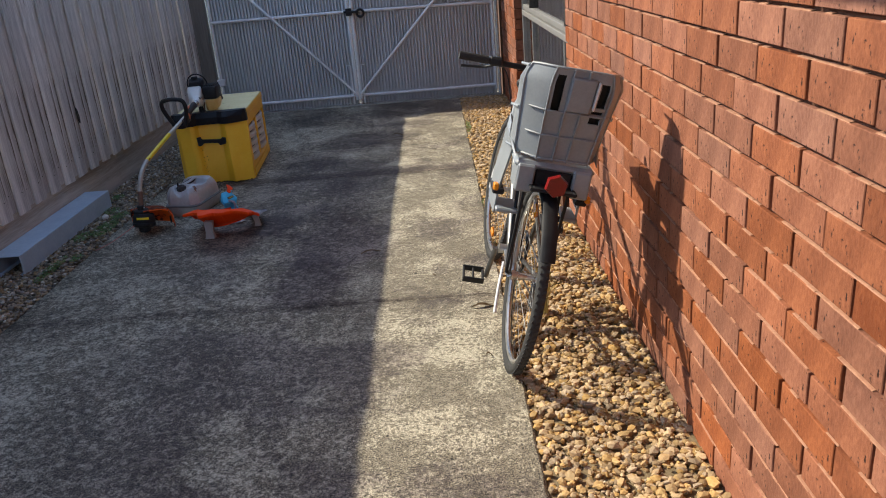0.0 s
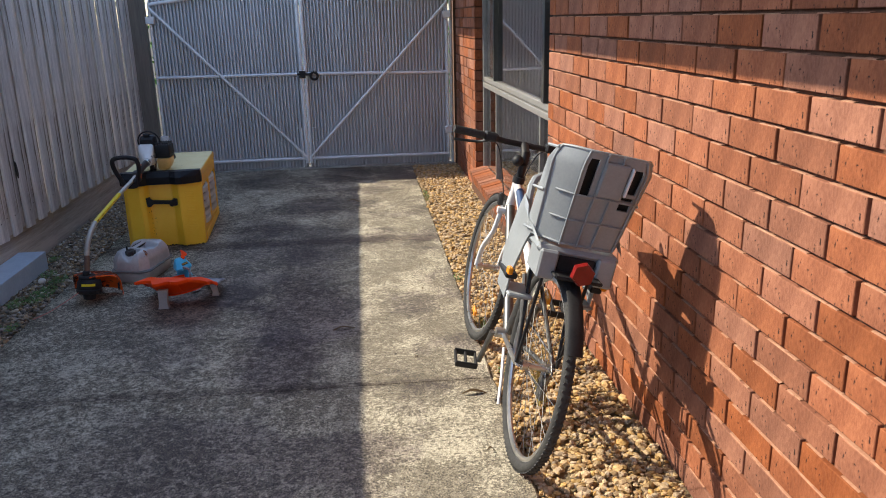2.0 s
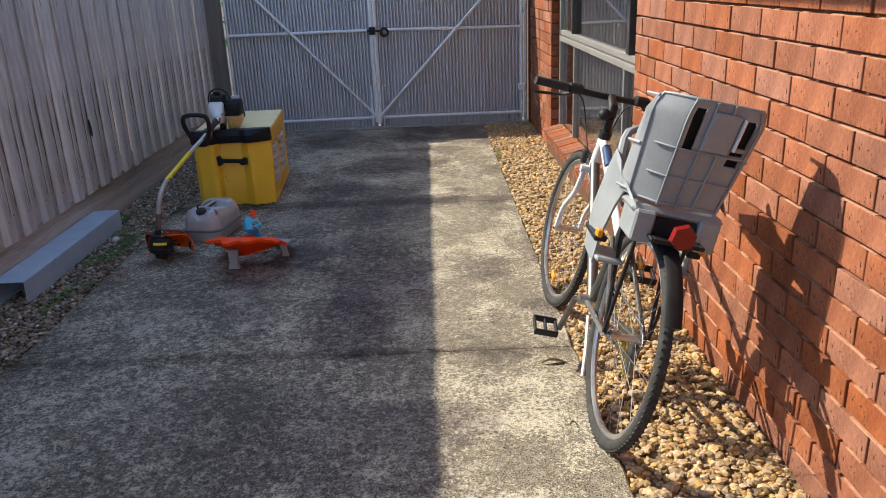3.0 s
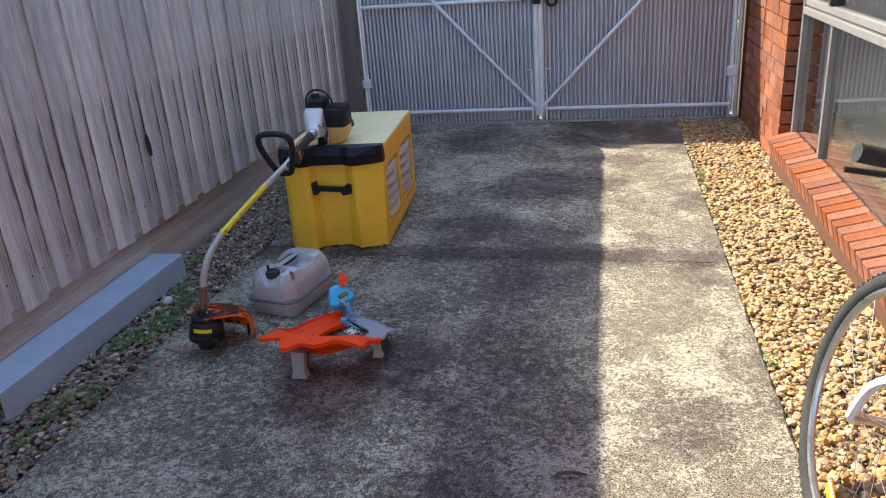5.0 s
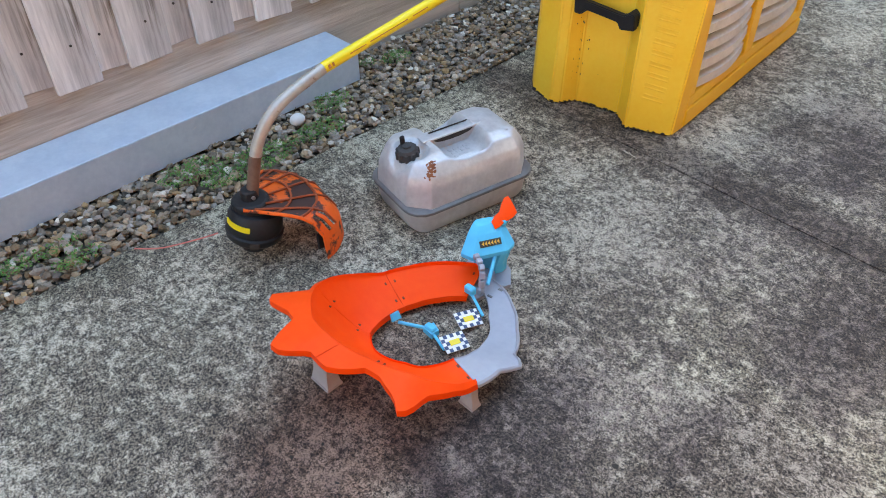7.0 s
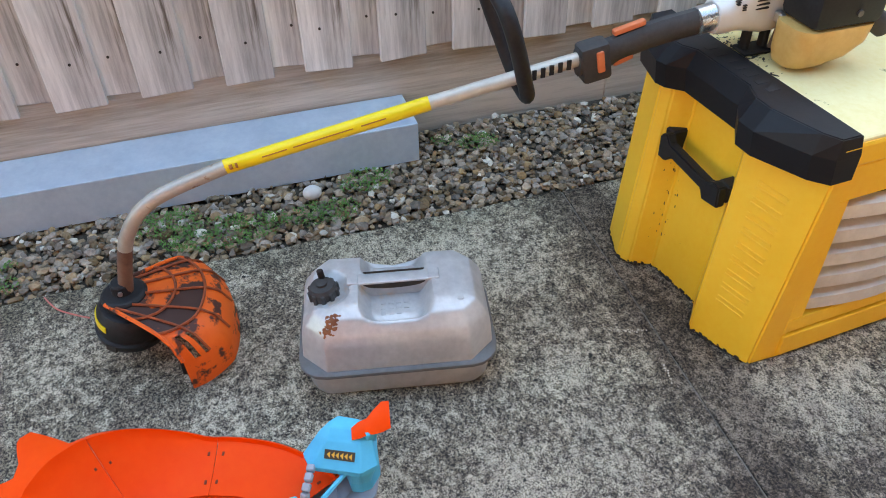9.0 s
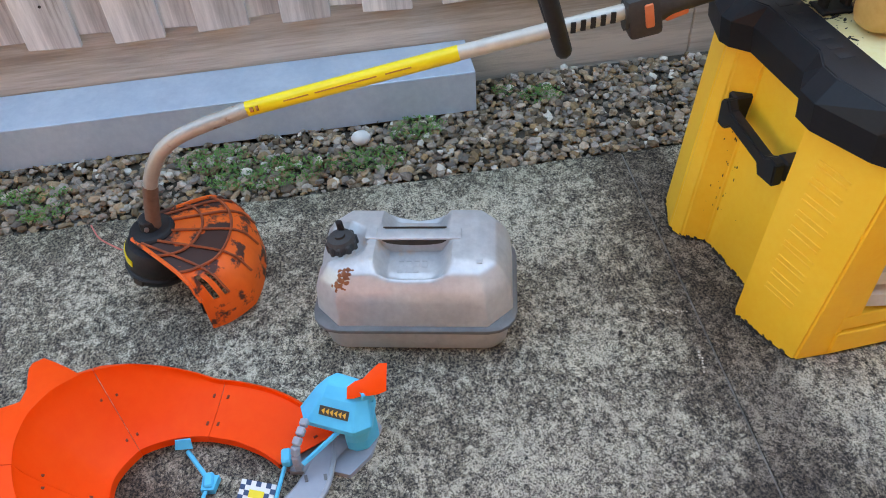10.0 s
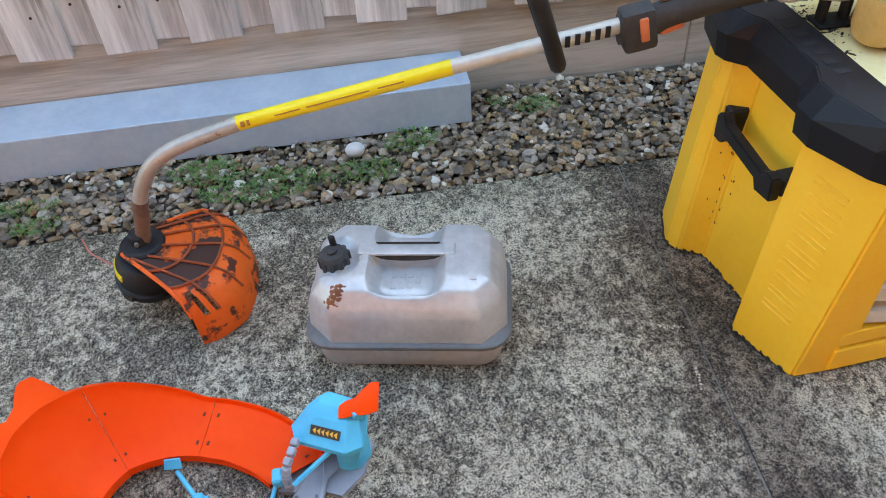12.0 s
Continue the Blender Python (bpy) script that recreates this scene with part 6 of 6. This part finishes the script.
for v in (0.02, 0.28, 0.55):
    part("rib", tubed([shell_point(-0.85 + 1.75 * i / 14, v) + Vector((0, -0.006, 0)) for i in range(15)], 0.0032, 6), M_SEAT, back, smooth=True)
rimp = [shell_point(-1, j / 10) for j in range(11)] + [shell_point(-1 + 2 * i / 14, 1) for i in range(1, 15)] + [shell_point(1, 1 - j / 10) for j in range(1, 11)]
part("rim", tubed(rimp, 0.0042, 8), M_SEAT, back, smooth=True)
bm = boxed((-0.018, -0.182, 0.225), (0.056, -0.15, 0.335), 0.004, Matrix.Translation((0, 0.010, 0.022)) @ Matrix.Translation((0, -0.165, 0.28)) @ Matrix.Rotation(radians(16), 4, "X") @ Matrix.Translation((0, 0.165, -0.28)))
part("raised_panel", bm, M_SEAT, back)
part("buckle_post", boxed((0.06, -0.182, 0.24), (0.067, -0.165, 0.33), 0.002, Matrix.Translation((0, 0.004, 0.022)) @ Matrix.Translation((0, -0.165, 0.28)) @ Matrix.Rotation(radians(16), 4, "X") @ Matrix.Translation((0, 0.165, -0.28))), M_WHITEPL, back, "pale strap buckle")
# side wings running forward
for s in (-1, 1):
    bm = bmesh.new()
    rows = []
    for j in range(13):
        v = j / 12
        b0 = shell_point(s, v)
        reach = 0.02 + 0.12 * (1 - v) ** 1.3 + 0.02 * math.sin(v * 3.1)
        rows.append([bm.verts.new(b0 + Vector((s * (0.018 * math.sin(3.14 * f) - 0.012 * f), reach * f, -0.008 * f))) for f in (0, 0.2, 0.4, 0.6, 0.8, 1.0)])
    for a, b in zip(rows, rows[1:]):
        for i in range(5):
            bm.faces.new((a[i], a[i + 1], b[i + 1], b[i]))
    bmesh.ops.recalc_face_normals(bm, faces=bm.faces)
    bmesh.ops.solidify(bm, geom=bm.faces[:], thickness=0.006)
    wing = part("side_wing", bm, M_SEAT, cs, "curved grey side wing", True)
    for v in (0.05, 0.5, 0.97):
        b0 = shell_point(s, v)
        part("rib", tubed([b0 + Vector((s * 0.006, 0, 0)), b0 + Vector((s * 0.022, 0.06, -0.004))], 0.0045, 6), M_SEAT, wing, smooth=True)
    # leg guard going down and forward
    bm = bmesh.new()
    path = [(0.02, 0.115, 0.075), (0.10, 0.135, 0.075), (0.155, 0.06, 0.07), (0.17, -0.06, 0.06), (0.16, -0.15, 0.05)]
    rows = []
    for y, z, hw in path:
        x = s * (0.135 + 0.012 * (z < 0))
        rows.append([bm.verts.new((x + s * 0.016 * (1 - abs(k) / 2.0), y + k * hw * 0.74, z + k * hw * 0.30)) for k in (-2, -1.4, -0.7, 0, 0.7, 1.2)])
    for a, b in zip(rows, rows[1:]):
        for i in range(5):
            bm.faces.new((a[i], a[i + 1], b[i + 1], b[i]))
    bmesh.ops.recalc_face_normals(bm, faces=bm.faces)
    bmesh.ops.solidify(bm, geom=bm.faces[:], thickness=0.007)
    part("leg_guard", bm, M_SEAT, cs, "grey plastic leg guard", True)
    part("foot_strap", boxed((min(s * 0.125, s * 0.165), 0.06, -0.105), (max(s * 0.125, s * 0.165), 0.20, -0.085), 0.004), M_BLACK, cs, "black foot strap")
    part("side_reflector", boxed((min(s * 0.15, s * 0.168), 0.03, -0.085), (max(s * 0.15, s * 0.168), 0.06, -0.06), 0.004), M_AMBER, cs, "amber side reflector")
    fo = boxed((min(s * 0.09, s * 0.145), 0.05, -0.165), (max(s * 0.06, s * 0.145), 0.19, -0.150), 0.005)
    part("foot_rest", fo, M_SEAT, cs, "grey plastic foot rest")
    part("mount_block", boxed((min(s * 0.062, s * 0.120), -0.115, -0.035), (max(s * 0.062, s * 0.120), 0.02, 0.055), 0.006), M_SEAT, cs, "grey mounting block")
part("seat_tub", boxed((-0.13, -0.10, 0.04), (0.13, 0.16, 0.065), 0.01), M_SEAT, cs, "grey seat base")
part("rack_clamp", boxed((-0.06, -0.10, -0.012), (0.06, 0.14, 0.042), 0.006), M_BLACK, cs, "black rack clamp")
part("safety_bar", tubed(smooth_path([(-0.13, 0.12, 0.10), (-0.11, 0.2, 0.21), (0.0, 0.22, 0.225), (0.11, 0.2, 0.21), (0.13, 0.12, 0.10)], 4), 0.013, 8), M_SEAT, cs, "grey padded safety bar", True)

# ---- small litter ----
def leaf_litter(name, x, y, length, width, turn, label, m):
    bm = bmesh.new()
    rows = []
    for i in range(7):
        f = i / 6
        w = width * math.sin(math.pi * min(0.97, max(0.06, f))) * (0.8 + 0.3 * noise.noise((f * 5, x, y)))
        z = 0.006 + 0.010 * math.sin(f * 4)
        rows.append([bm.verts.new((f * length - length / 2, -w / 2, z + 0.004)), bm.verts.new((f * length - length / 2, 0, z)), bm.verts.new((f * length - length / 2, w / 2, z + 0.004))])
    for a, b in zip(rows, rows[1:]):
        for i in range(2):
            bm.faces.new((a[i], b[i], b[i + 1], a[i + 1]))
    bmesh.ops.solidify(bm, geom=bm.faces[:], thickness=0.002)
    bm.transform(pose(0, 0, -0.002, 0, 0, turn))
    ob = part(name, bm, m)
    ob.location = (x, y, 0)
    return tagged(ob, label, "leaf")


leaf_litter("dry_leaf", -0.175, 5.087, 0.11, 0.025, 20, "curled dark dry leaf on the concrete", M_LEAFDRY)
leaf_litter("dry_leaf", -0.134, 7.854, 0.10, 0.03, -20, "curled pale brown leaf on the concrete", M_LEAFDRY)
# Added strip in place of a dark foot-like shape near the kick stand
leaf_litter("dry_leaf", 0.355, 4.33, 0.10, 0.03, 5, "dark curled strip on the concrete by the bicycle", M_LEAFDRY)
leaf_litter("dry_leaf", 0.15, 4.7, 0.02, 0.012, 50, "tiny dark leaf scrap on the concrete", M_LEAFDRY)
leaf_litter("dry_leaf", 0.35, 3.9, 0.03, 0.014, 10, "tiny dark leaf scrap on the concrete", M_LEAFDRY)
leaf_litter("dry_leaf", 0.25, 5.6, 0.022, 0.012, 80, "tiny dark leaf scrap on the concrete", M_LEAFDRY)

def scratch(pts, width, seed):
    """A thin broken crust of pale paint along a line on the concrete."""
    r, bm = random.Random(seed), bmesh.new()
    for (xa, ya), (xb, yb) in zip(pts, pts[1:]):
        n = max(2, int(math.hypot(xb - xa, yb - ya) / 0.004))
        for i in range(n):
            f = (i + r.random()) / n
            w = width * (0.3 + 0.7 * r.random())
            at = pose(xa + (xb - xa) * f + r.gauss(0, 0.002), ya + (yb - ya) * f + r.gauss(0, 0.002), 0, 0, 0, r.uniform(0, 360))
            k = r.randint(4, 6)
            prism(bm, [(w * r.uniform(0.6, 1) * math.cos(2 * math.pi * j / k), w * r.uniform(0.6, 1) * math.sin(2 * math.pi * j / k)) for j in range(k)], -0.002, 0.0008, at)
    return tagged(part("paint_scratch", bm, M_PEB_PALE), "pale broken paint scratch on the concrete", "paint mark")


scratch([(-1.315, 6.570), (-1.298, 6.600), (-1.285, 6.645)], 0.0035, 1)
scratch([(-1.195, 6.634), (-1.165, 6.630), (-1.143, 6.624)], 0.0035, 2)

tuft = bmesh.new()
rr = random.Random(31)
for i in range(46):
    a, h = rr.uniform(0, 6.28), rr.uniform(0.10, 0.30)
    d = Vector((math.cos(a), math.sin(a), 0)) * rr.uniform(0.02, 0.09)
    tube(tuft, [(rr.uniform(-0.02, 0.02), rr.uniform(-0.02, 0.02), -0.02), d * 0.4 + Vector((0, 0, h * 0.7)), d + Vector((0, 0, h))], [0.0018, 0.0014, 0.0006], 4)
tf = part("grass_tuft", tuft, M_STRAW)
tf.location = (0.60, 4.22, 0)
tagged(tf, "straw-coloured dry grass tuft growing in the gravel", "grass tuft")

# ---- nearest wall bricks, one by one ----
halves = {}
for z, y, length in near_bricks:
    key = round(length, 3)
    if key not in halves:
        halves[key] = full if abs(key - 0.23) < 0.002 else brick_mesh(length)
    ob = new("brick", halves[key])
    ob.parent = wall
    ob.location = (WX + rng.uniform(-0.002, 0.002), y, z)
